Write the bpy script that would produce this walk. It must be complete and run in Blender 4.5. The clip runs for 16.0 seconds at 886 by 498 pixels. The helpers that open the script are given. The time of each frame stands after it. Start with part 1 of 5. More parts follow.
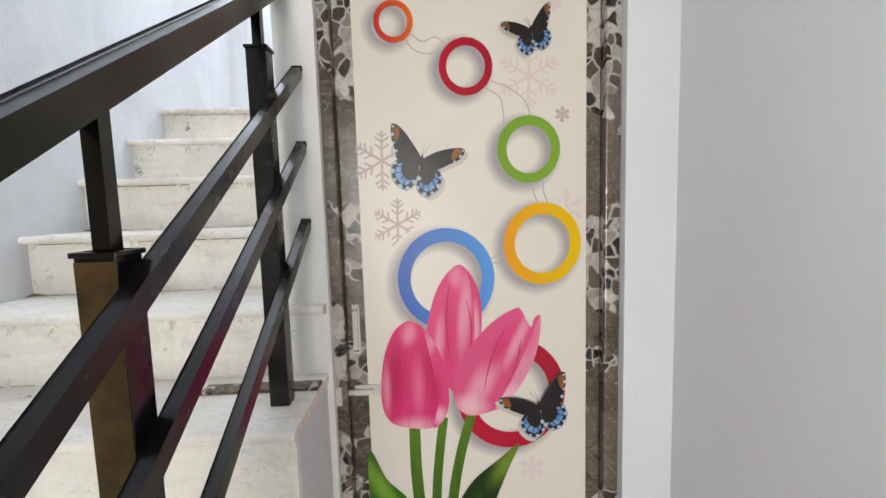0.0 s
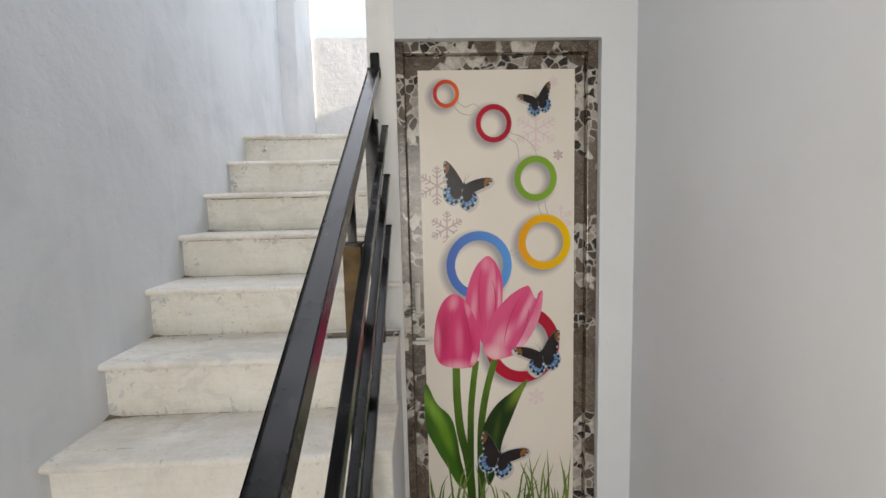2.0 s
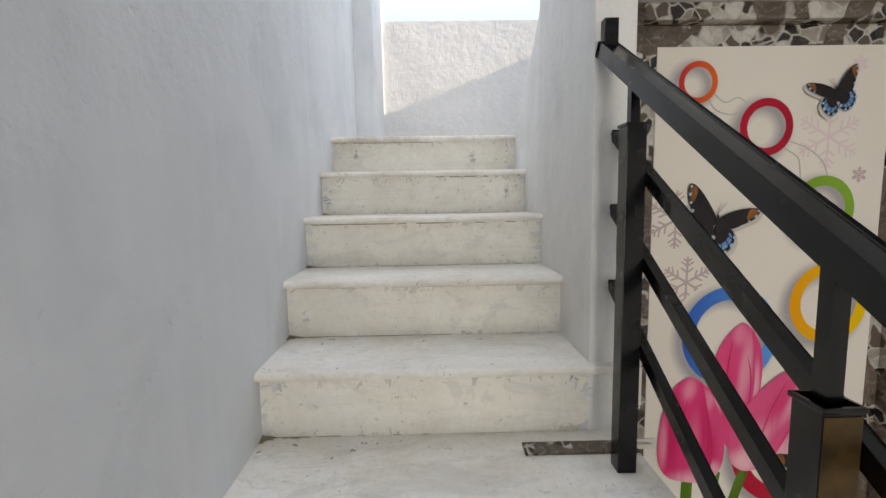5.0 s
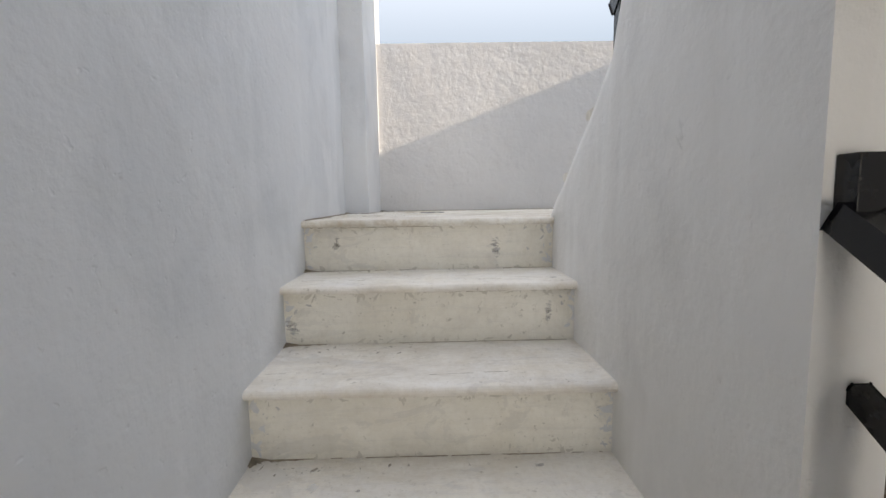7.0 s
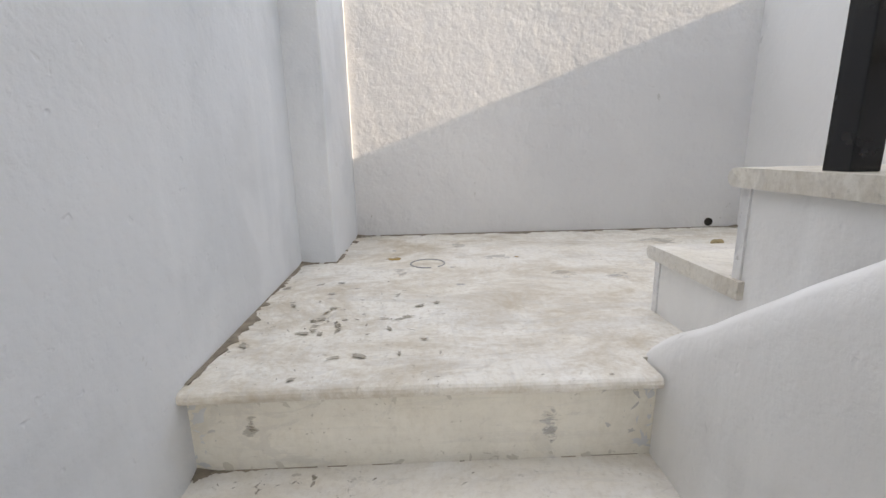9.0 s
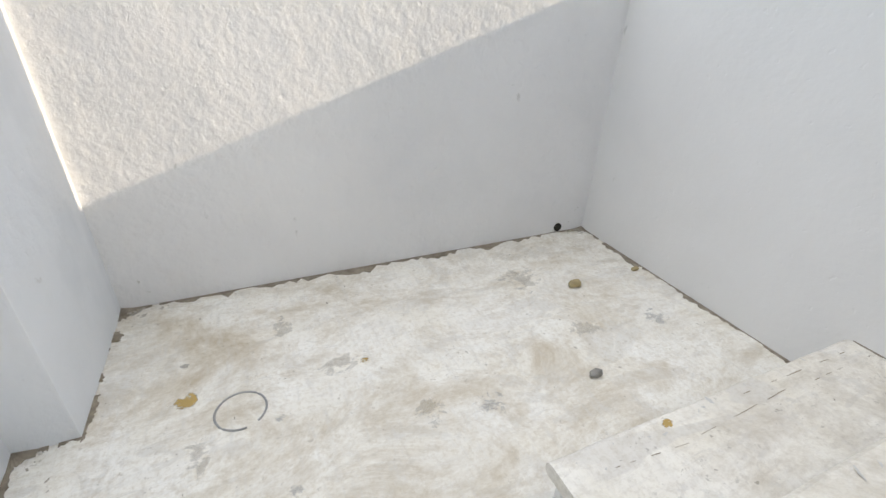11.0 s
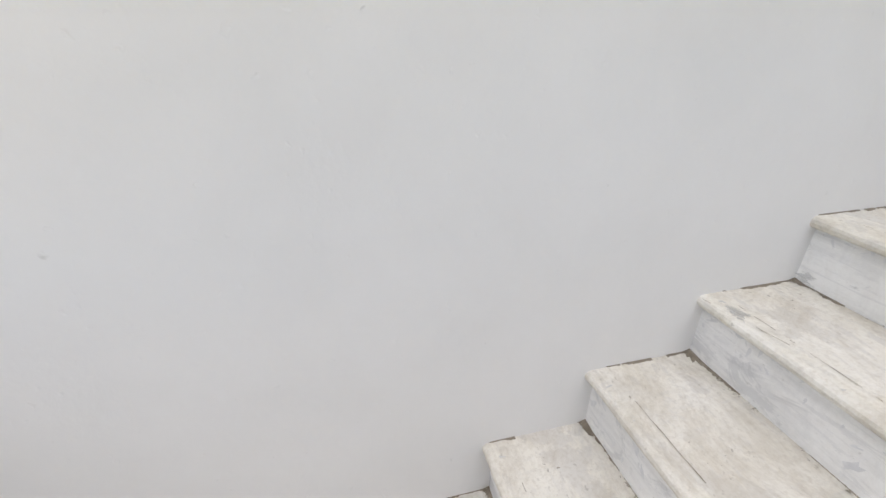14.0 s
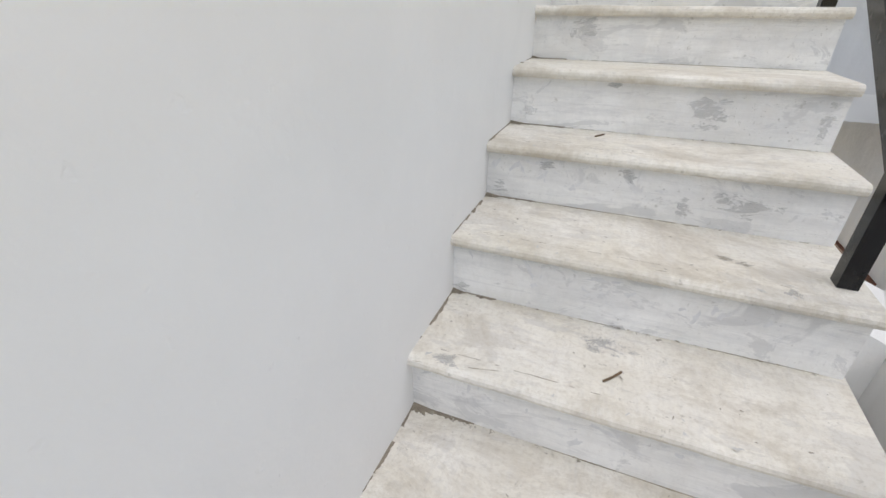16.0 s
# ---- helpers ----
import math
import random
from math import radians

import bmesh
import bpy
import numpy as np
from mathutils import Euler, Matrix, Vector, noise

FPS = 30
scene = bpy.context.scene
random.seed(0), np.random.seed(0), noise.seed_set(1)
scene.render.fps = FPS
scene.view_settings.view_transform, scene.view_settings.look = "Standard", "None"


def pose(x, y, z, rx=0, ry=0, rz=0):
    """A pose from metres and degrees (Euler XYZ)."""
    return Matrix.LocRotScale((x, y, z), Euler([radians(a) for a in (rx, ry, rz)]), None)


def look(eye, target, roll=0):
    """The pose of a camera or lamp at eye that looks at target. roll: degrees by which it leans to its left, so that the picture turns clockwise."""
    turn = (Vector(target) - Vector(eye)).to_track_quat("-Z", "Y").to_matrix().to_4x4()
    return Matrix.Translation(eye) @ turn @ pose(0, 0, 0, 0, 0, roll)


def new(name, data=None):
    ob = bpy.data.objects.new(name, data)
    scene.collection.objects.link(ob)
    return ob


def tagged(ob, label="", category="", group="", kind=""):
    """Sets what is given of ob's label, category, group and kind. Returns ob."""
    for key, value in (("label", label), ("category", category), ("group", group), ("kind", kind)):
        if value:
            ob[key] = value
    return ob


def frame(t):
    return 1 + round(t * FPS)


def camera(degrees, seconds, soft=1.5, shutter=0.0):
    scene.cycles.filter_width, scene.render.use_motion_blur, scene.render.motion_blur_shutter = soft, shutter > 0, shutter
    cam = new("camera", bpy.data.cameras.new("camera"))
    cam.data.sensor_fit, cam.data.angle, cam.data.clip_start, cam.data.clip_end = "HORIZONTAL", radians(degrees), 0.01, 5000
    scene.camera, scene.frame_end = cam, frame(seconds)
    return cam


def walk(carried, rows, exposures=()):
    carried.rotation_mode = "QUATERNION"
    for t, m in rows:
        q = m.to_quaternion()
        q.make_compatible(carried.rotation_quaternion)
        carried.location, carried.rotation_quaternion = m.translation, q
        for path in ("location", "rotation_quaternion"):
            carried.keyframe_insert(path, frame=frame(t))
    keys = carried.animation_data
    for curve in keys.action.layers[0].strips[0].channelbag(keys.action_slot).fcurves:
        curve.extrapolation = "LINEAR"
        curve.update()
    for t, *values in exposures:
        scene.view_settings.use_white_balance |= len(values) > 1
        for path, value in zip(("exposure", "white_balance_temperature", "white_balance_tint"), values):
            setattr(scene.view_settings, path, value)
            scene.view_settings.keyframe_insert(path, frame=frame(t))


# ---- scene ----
cam = camera(90.5, 16.0)
PATH = [
    (0, (0.703, -0.164, 1.488), (0.782, 1.824, 1.289), -1.7),
    (0.5, (0.701, -0.339, 1.506), (0.793, 1.65, 1.314), -1.5),
    (1, (0.705, -0.494, 1.518), (0.796, 1.493, 1.315), -1.4),
    (1.5, (0.667, -0.627, 1.521), (0.766, 1.361, 1.325), -1.5),
    (2, (0.548, -0.707, 1.53), (0.628, 1.281, 1.333), -1.4),
    (2.5, (0.35, -0.749, 1.518), (0.408, 1.241, 1.327), -1.2),
    (3, (0.218, -0.741, 1.507), (0.264, 1.25, 1.323), -1.1),
    (5.5, (-0.036, 0.034, 1.757), (-0.012, 2.022, 1.537), -0.9),
    (6, (-0.055, 0.171, 1.872), (-0.026, 2.159, 1.659), -0.6),
    (6.5, (-0.078, 0.32, 1.971), (-0.046, 2.309, 1.765), -0.6),
    (7, (-0.043, 0.465, 2.026), (-0.015, 2.453, 1.813), -1.0),
    (7.5, (-0.029, 0.659, 2.149), (0.01, 2.649, 1.949), -1.2),
    (8, (-0.037, 0.87, 2.24), (0.006, 2.86, 2.05), -1.3),
    (10.3, (-0.06, 1.728, 2.705), (0.186, 3.485, 1.781), 0.9),
    (10.5, (-0.02, 1.795, 2.782), (0.357, 3.511, 1.826), 1.6),
    (11, (0.059, 1.921, 2.898), (0.801, 3.506, 1.93), 2.7),
    (11.5, (0.14, 2.018, 3.019), (1.213, 3.415, 2.072), 2.3),
    (12, (0.231, 2.092, 2.982), (1.623, 3.232, 2.109), 2.9),
    (12.5, (0.357, 2.202, 3.029), (1.987, 2.987, 2.176), 2.6),
    (13, (0.443, 2.232, 3.131), (2.229, 2.635, 2.325), 2.0),
    (13.5, (0.571, 2.317, 3.212), (2.388, 2.266, 2.378), 1.0),
    (14, (0.712, 2.388, 3.376), (2.435, 1.925, 2.473), 0.4),
    (14.5, (0.785, 2.341, 3.423), (2.368, 1.527, 2.512), -0.3),
    (15, (0.914, 2.264, 3.449), (2.259, 1.116, 2.516), -0.6),
    (15.5, (0.988, 2.225, 3.474), (2.021, 0.798, 2.528), -0.3),
    (16, (1.109, 2.203, 3.514), (1.758, 0.58, 2.542), 0.4),
]
EXPOSURES = [(0.0, 2.8, 8300, 13), (0.5, 2.62, 8400, 13), (1.0, 2.5, 8700, 13), (3.0, 2.3, 8700, 14), (5.5, 2.22, 8700, 13), (8.0, 1.77, 9200, 16), (10.3, 2.24, 9100, 13), (11.0, 2.13, 9000, 12), (12.5, 2.18, 9100, 13), (14.5, 2.12, 9500, 16), (16.0, 2.09, 9300, 15)]
walk(cam, [(t, look(eye, target, roll)) for t, eye, target, roll in PATH], EXPOSURES)

# ---- light ----
SUN_EL, SUN_AZ = 20.0, 5.75  # the sun stands low in the east, a little south of the x axis
world = bpy.data.worlds.new("sky")
scene.world = world
world.use_nodes = True
wt = world.node_tree
sky = wt.nodes.new("ShaderNodeTexSky")
sky.sky_type, sky.sun_disc = "NISHITA", False
sky.sun_elevation, sky.sun_rotation = radians(SUN_EL), radians(90 + SUN_AZ)
sky.air_density, sky.dust_density, sky.ozone_density = 1.15, 0.3, 1.2
# thin morning haze evens out the sky
haze = wt.nodes.new("ShaderNodeMix")
haze.data_type = "RGBA"
haze.inputs[0].default_value = 0.6
haze.inputs[7].default_value = (2.55, 3.0, 3.9, 1)
wt.links.new(sky.outputs[0], haze.inputs[6])
# the haze glows more overhead, and is bluer near the horizon
way_up = wt.nodes.new("ShaderNodeSeparateXYZ")
wt.links.new(wt.nodes.new("ShaderNodeTexCoord").outputs["Generated"], way_up.inputs[0])
depth = wt.nodes.new("ShaderNodeMapRange")
depth.interpolation_type = "SMOOTHSTEP"
for key, value in (("From Min", 0.1), ("From Max", 0.9), ("To Min", 0.0), ("To Max", 1.0)):
    depth.inputs[key].default_value = value
wt.links.new(way_up.outputs["Z"], depth.inputs["Value"])
glow = wt.nodes.new("ShaderNodeVectorMath")
glow.operation = "MULTIPLY"
veil = wt.nodes.new("ShaderNodeMix")
veil.data_type = "RGBA"
veil.inputs[6].default_value, veil.inputs[7].default_value = (0.205, 0.26, 0.315, 1), (1.41, 1.4, 1.39, 1)
wt.links.new(depth.outputs[0], veil.inputs[0])
wt.links.new(haze.outputs[2], glow.inputs[0])
wt.links.new(veil.outputs[2], glow.inputs[1])
wt.links.new(glow.outputs[0], wt.nodes["Background"].inputs[0])
wt.nodes["Background"].inputs[1].default_value = 0.15
sun = new("sun", bpy.data.lights.new("sun", "SUN"))
sun.data.energy, sun.data.angle, sun.data.color = 1.4, radians(0.5), (1.0, 0.96, 0.91)
el, az = radians(SUN_EL), radians(SUN_AZ)
way = Vector((-math.cos(el) * math.cos(az), math.cos(el) * math.sin(az), -math.sin(el)))
sun.rotation_euler = way.to_track_quat("-Z", "Y").to_euler()


def area_lamp(name, place, target, sx, sy, watts, colour, spread=180):
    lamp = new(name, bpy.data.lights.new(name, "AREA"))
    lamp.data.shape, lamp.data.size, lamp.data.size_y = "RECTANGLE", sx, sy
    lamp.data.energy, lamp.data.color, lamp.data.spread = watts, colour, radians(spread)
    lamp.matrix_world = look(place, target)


# daylight by the front doorway; an unseen fill lamp added in the side room
area_lamp("front_doorway_daylight", (0.35, -3.72, 1.25), (0.9, 0.9, 1.2), 1.0, 2.2, 4.0, (0.74, 0.84, 1.0), 85)
area_lamp("side_room_fill_lamp", (-2.3, -1.9, 1.6), (-1.2, -0.6, 1.6), 1.0, 1.2, 9.0, (0.92, 0.96, 1.0))


# ---- materials ----
def nodes_of(name):
    m = bpy.data.materials.new(name)
    m.use_nodes = True
    t = m.node_tree
    return m, t, t.nodes["Principled BSDF"]


def add(t, kind, **inputs):
    n = t.nodes.new(kind)
    for k, v in inputs.items():
        n.inputs[k.replace("_", " ")].default_value = v
    return n


def ramp(t, source, stops):
    r = t.nodes.new("ShaderNodeValToRGB")
    while len(r.color_ramp.elements) < len(stops):
        r.color_ramp.elements.new(0.5)
    for e, (p, c) in zip(r.color_ramp.elements, stops):
        e.position = p
        e.color = (*c, 1) if isinstance(c, tuple) else (c, c, c, 1)
    t.links.new(source, r.inputs[0])
    return r.outputs[0]


def mix(t, fac, a, b):
    n = t.nodes.new("ShaderNodeMix")
    n.data_type = "RGBA"
    for sock, v in ((n.inputs[0], fac), (n.inputs[6], a), (n.inputs[7], b)):
        if isinstance(v, (int, float)):
            sock.default_value = v
        elif isinstance(v, tuple):
            sock.default_value = (*v, 1)
        else:
            t.links.new(v, sock)
    return n.outputs[2]


def noise_of(t, scale, detail=4.0, rough=0.6, stretch=None, distort=0.0):
    n = add(t, "ShaderNodeTexNoise", Scale=scale, Detail=detail, Roughness=rough, Distortion=distort)
    c = t.nodes.new("ShaderNodeTexCoord")
    if stretch:
        mp = t.nodes.new("ShaderNodeMapping")
        mp.inputs["Scale"].default_value = stretch
        t.links.new(c.outputs["Object"], mp.inputs[0])
        t.links.new(mp.outputs[0], n.inputs["Vector"])
    else:
        t.links.new(c.outputs["Object"], n.inputs["Vector"])
    return n.outputs[0]


def voronoi_of(t, scale, feature="F1", warp=0.0):
    v = t.nodes.new("ShaderNodeTexVoronoi")
    v.feature = feature
    v.inputs["Scale"].default_value = scale
    c = t.nodes.new("ShaderNodeTexCoord")
    src = c.outputs["Object"]
    if warp:
        n = add(t, "ShaderNodeTexNoise", Scale=6.0, Detail=3.0)
        t.links.new(src, n.inputs["Vector"])
        ma = t.nodes.new("ShaderNodeVectorMath")
        ma.operation = "SCALE"
        ma.inputs["Scale"].default_value = warp
        t.links.new(n.outputs[1], ma.inputs[0])
        ad = t.nodes.new("ShaderNodeVectorMath")
        t.links.new(src, ad.inputs[0])
        t.links.new(ma.outputs[0], ad.inputs[1])
        src = ad.outputs[0]
    t.links.new(src, v.inputs["Vector"])
    return v


def bump(t, bsdf, heights):
    """heights: (socket, strength, distance), chained."""
    last = None
    for h, strength, distance in heights:
        b = add(t, "ShaderNodeBump", Strength=strength, Distance=distance)
        t.links.new(h, b.inputs["Height"])
        if last:
            t.links.new(last, b.inputs["Normal"])
        last = b.outputs[0]
    t.links.new(last, bsdf.inputs["Normal"])


def plaster(name, a, b, coarse=0.25, stain=(0.55, 0.54, 0.52), stains=0.14, dents=0.3, streaks=0.35, blotch=0.5):
    """Painted cement plaster: trowel waves, fine grain, sparse dents and faint runs of dirt."""
    m, t, p = nodes_of(name)
    c = mix(t, ramp(t, noise_of(t, 1.7, 5.0), [(0.3, 0.0), (0.7, 1.0)]), a, b)
    c = mix(t, ramp(t, noise_of(t, 3.4, 3.0, 0.5, None, 0.7), [(0.5, 0.0), (0.68, blotch)]), c, tuple(0.88 * v for v in b))
    c = mix(t, ramp(t, noise_of(t, 4.0, 4.0, 0.5, (2.5, 2.5, 0.22)), [(0.53, 0.0), (0.7, streaks)]), c, tuple(min(0.87, 1.07 * v) for v in a))
    runs = ramp(t, noise_of(t, 2.2, 6.0, 0.7, (1.6, 1.6, 0.8)), [(0.52, 0.0), (0.75, stains)])
    c = mix(t, runs, c, stain)
    marks = ramp(t, noise_of(t, 11.0, 5.0, 0.65, (1.0, 1.0, 0.6), 0.5), [(0.69, 0.0), (0.745, 0.55)])
    c = mix(t, marks, c, tuple(0.85 * v for v in stain))
    t.links.new(c, p.inputs["Base Color"])
    p.inputs["Roughness"].default_value = 0.75
    p.inputs["Specular IOR Level"].default_value = 0.3
    dent = ramp(t, noise_of(t, 34.0, 2.0, 0.5), [(0.68, 1.0), (0.74, 0.0)])
    ripple = ramp(t, noise_of(t, 9.0, 7.0, 0.75, (1.0, 1.0, 2.2), 0.3), [(0.6, 0.0), (0.75, 1.0)])
    bump(t, p, [(noise_of(t, 6.0, 4.0, 0.55), coarse, 0.022), (noise_of(t, 30.0, 4.0, 0.6), coarse * 0.85, 0.006), (dent, dents, 0.004), (ripple, dents * 0.5, 0.003), (noise_of(t, 110.0, 5.0, 0.7), coarse * 0.7, 0.003)])
    return m


def whitewash(name, a, b, grey, dirt, patch=0.6, wear=0.55, soil=0.5, strokes=0.18, swept_grey=0.2):
    """Limewashed cement: brush marks, bare grey patches and brown dirt."""
    m, t, p = nodes_of(name)
    c = mix(t, ramp(t, noise_of(t, 5.0, 5.0, 0.65), [(0.35, 0.0), (0.65, 1.0)]), a, b)
    brush = ramp(t, noise_of(t, 9.0, 6.0, 0.7, (0.35, 3.0, 3.0)), [(0.45, 0.0), (0.68, strokes)])
    c = mix(t, brush, c, grey)
    bare = ramp(t, noise_of(t, 3.3, 8.0, 0.62, (0.8, 1.6, 1.6), 0.8), [(wear, 0.0), (wear + 0.035, patch)])
    c = mix(t, bare, c, grey)
    wash = ramp(t, noise_of(t, 2.4, 7.0, 0.62, (0.9, 1.2, 1.3), 1.3), [(0.5, 0.0), (0.57, 0.42 * patch), (0.7, 0.2 * patch)])
    c = mix(t, wash, c, tuple(1.05 * v for v in grey))
    torn = ramp(t, noise_of(t, 8.0, 9.0, 0.72, (0.7, 1.6, 1.1), 1.1), [(0.575, 0.0), (0.6, 0.75 * patch)])
    c = mix(t, torn, c, tuple(0.93 * v for v in grey))
    drag = ramp(t, noise_of(t, 16.0, 8.0, 0.78, (0.3, 2.4, 3.2), 0.5), [(0.555, 0.0), (0.585, 0.6 * patch)])
    c = mix(t, drag, c, tuple(1.08 * v for v in grey))
    film = ramp(t, noise_of(t, 2.8, 9.0, 0.8, (1.0, 1.5, 1.0), 0.5), [(0.46, 0.0), (0.68, soil)])
    c = mix(t, film, c, dirt)
    swept = ramp(t, noise_of(t, 26.0, 6.0, 0.75, (2.2, 0.3, 0.6), 0.3), [(0.52, 0.0), (0.7, swept_grey)])
    c = mix(t, swept, c, grey)
    crumbs = ramp(t, noise_of(t, 70.0, 4.0, 0.7), [(0.62, 0.0), (0.68, 0.55)])
    near = ramp(t, noise_of(t, 4.5, 5.0, 0.6), [(0.46, 0.0), (0.6, 1.0)])
    n = t.nodes.new("ShaderNodeMath")
    n.operation = "MULTIPLY"
    t.links.new(crumbs, n.inputs[0]), t.links.new(near, n.inputs[1])
    c = mix(t, n.outputs[0], c, tuple(0.5 * v for v in dirt))
    c = mix(t, ramp(t, noise_of(t, 75.0, 5.0, 0.75, None, 0.3), [(0.48, 0.0), (0.66, 0.4 * soil)]), c, dirt)
    chips = ramp(t, noise_of(t, 30.0, 5.0, 0.65), [(0.66, 0.0), (0.71, 0.45)])
    c = mix(t, chips, c, tuple(0.6 * v for v in dirt))
    t.links.new(c, p.inputs["Base Color"])
    p.inputs["Roughness"].default_value = 0.7
    p.inputs["Specular IOR Level"].default_value = 0.35
    bump(t, p, [(noise_of(t, 14.0, 5.0, 0.6), 0.3, 0.006), (noise_of(t, 90.0, 4.0, 0.7), 0.25, 0.002)])
    return m


def plain(name, a, b=None, rough=0.5, metal=0.0, scale=12.0, spec=0.25, relief=0.0):
    m, t, p = nodes_of(name)
    b = b or tuple(0.8 * v for v in a)
    t.links.new(mix(t, ramp(t, noise_of(t, scale, 5.0), [(0.35, 0.0), (0.7, 1.0)]), a, b), p.inputs["Base Color"])
    p.inputs["Roughness"].default_value, p.inputs["Metallic"].default_value = rough, metal
    p.inputs["Specular IOR Level"].default_value = spec
    if relief:
        bump(t, p, [(noise_of(t, scale * 3, 4.0), relief, 0.003)])
    return m


def enamel():
    """Black gloss paint on steel, with brown wear and brushed dust."""
    m, t, p = nodes_of("black_enamel")
    c = mix(t, ramp(t, noise_of(t, 9.0, 6.0, 0.7), [(0.55, 0.0), (0.72, 0.5)]), (0.003, 0.003, 0.004), (0.014, 0.012, 0.011))
    c = mix(t, ramp(t, noise_of(t, 30.0, 5.0, 0.7), [(0.66, 0.0), (0.72, 0.6)]), c, (0.16, 0.1, 0.05))
    t.links.new(c, p.inputs["Base Color"])
    t.links.new(ramp(t, noise_of(t, 14.0, 4.0), [(0.3, 0.14), (0.75, 0.34)]), p.inputs["Roughness"])
    p.inputs["Specular IOR Level"].default_value = 0.42
    bump(t, p, [(noise_of(t, 40.0, 4.0), 0.12, 0.002)])
    return m


def breccia():
    """Laminate printed as brown marble: wide brown blocks with slanting grain, and beds of dark pebbles in a pale matrix."""
    m, t, p = nodes_of("brown_breccia_laminate")
    big = voronoi_of(t, 8.0, "F1", 0.2)
    block = ramp(t, big.outputs["Color"], [(0.12, (0.042, 0.029, 0.021)), (0.45, (0.075, 0.053, 0.039)), (0.8, (0.125, 0.093, 0.07))])
    grain = ramp(t, noise_of(t, 12.0, 7.0, 0.7, (1.0, 1.0, 2.6), 1.2), [(0.42, 0.0), (0.62, 0.55)])
    c = mix(t, grain, block, (0.165, 0.13, 0.104))
    veins = ramp(t, noise_of(t, 10.0, 6.0, 0.65, None, 2.0), [(0.488, 0.0), (0.5, 0.5), (0.512, 0.0)])
    c = mix(t, veins, c, (0.42, 0.37, 0.32))
    small = voronoi_of(t, 30.0, "F1", 0.12)
    gravel = ramp(t, small.outputs["Color"], [(0.2, (0.012, 0.009, 0.008)), (0.38, (0.04, 0.028, 0.021)), (0.5, (0.12, 0.09, 0.068)), (0.62, (0.3, 0.26, 0.22)), (0.78, (0.56, 0.52, 0.47))])
    edge = voronoi_of(t, 30.0, "DISTANCE_TO_EDGE", 0.12)
    gravel = mix(t, ramp(t, edge.outputs["Distance"], [(0.03, 0.9), (0.11, 0.0)]), gravel, (0.5, 0.46, 0.41))
    film = ramp(t, noise_of(t, 45.0, 5.0, 0.7, None, 1.0), [(0.45, 0.0), (0.65, 0.4)])
    gravel = mix(t, film, gravel, (0.14, 0.11, 0.09))
    zone = ramp(t, noise_of(t, 6.0, 2.0, 0.5, None, 0.6), [(0.49, 0.0), (0.505, 1.0)])
    c = mix(t, zone, c, gravel)
    t.links.new(c, p.inputs["Base Color"])
    p.inputs["Roughness"].default_value = 0.25
    return m


def soft_print(name, base, spots, gloss=0.35):
    """Printed colour with soft oval tints: (x, z, half width, half height, lean, colour, amount), faint lengthwise streaks on top."""
    m, t, p = nodes_of(name)
    c = t.nodes.new("ShaderNodeTexCoord")
    col = mix(t, ramp(t, noise_of(t, 5.0, 3.0), [(0.3, 0.0), (0.7, 1.0)]), base, tuple(0.92 * v for v in base))
    for x, z, w, h, lean, tint, amount in spots:
        mp = t.nodes.new("ShaderNodeMapping")
        mp.vector_type = "TEXTURE"
        mp.inputs["Location"].default_value = (x, LEAF_Y, z)
        mp.inputs["Rotation"].default_value = (0, lean, 0)
        mp.inputs["Scale"].default_value = (w, 1.0, h)
        t.links.new(c.outputs["Object"], mp.inputs[0])
        d = t.nodes.new("ShaderNodeVectorMath")
        d.operation = "LENGTH"
        t.links.new(mp.outputs[0], d.inputs[0])
        r = t.nodes.new("ShaderNodeMapRange")
        r.interpolation_type = "SMOOTHSTEP"
        for key, value in (("From Min", 0.1), ("From Max", 1.0), ("To Min", amount), ("To Max", 0.0)):
            r.inputs[key].default_value = value
        t.links.new(d.outputs["Value"], r.inputs["Value"])
        col = mix(t, r.outputs[0], col, tint)
    lines = ramp(t, noise_of(t, 40.0, 3.0, 0.5, (2.0, 1.0, 0.12), 0.3), [(0.5, 0.0), (0.7, 0.22)])
    col = mix(t, lines, col, tuple(0.75 * v for v in base))
    t.links.new(col, p.inputs["Base Color"])
    p.inputs["Roughness"].default_value = gloss
    p.inputs["Specular IOR Level"].default_value = 0.2
    return m


def shaded_print(name, a, b, axis, lo, hi, streak=0.35, gloss=0.4):
    """Printed colour that runs from a to b between two places along an axis, with darker streaks."""
    m, t, p = nodes_of(name)
    c = t.nodes.new("ShaderNodeTexCoord")
    sep = t.nodes.new("ShaderNodeSeparateXYZ")
    t.links.new(c.outputs["Object"], sep.inputs[0])
    mr = t.nodes.new("ShaderNodeMapRange")
    mr.inputs["From Min"].default_value, mr.inputs["From Max"].default_value = lo, hi
    t.links.new(sep.outputs[axis], mr.inputs["Value"])
    col = mix(t, mr.outputs[0], a, b)
    st = ramp(t, noise_of(t, 11.0, 3.0, 0.5, (2.2, 1.0, 0.45), 0.8), [(0.42, 0.0), (0.62, streak)])
    col = mix(t, st, col, tuple(0.62 * v for v in a))
    t.links.new(col, p.inputs["Base Color"])
    p.inputs["Roughness"].default_value = gloss
    p.inputs["Specular IOR Level"].default_value = 0.2
    return m


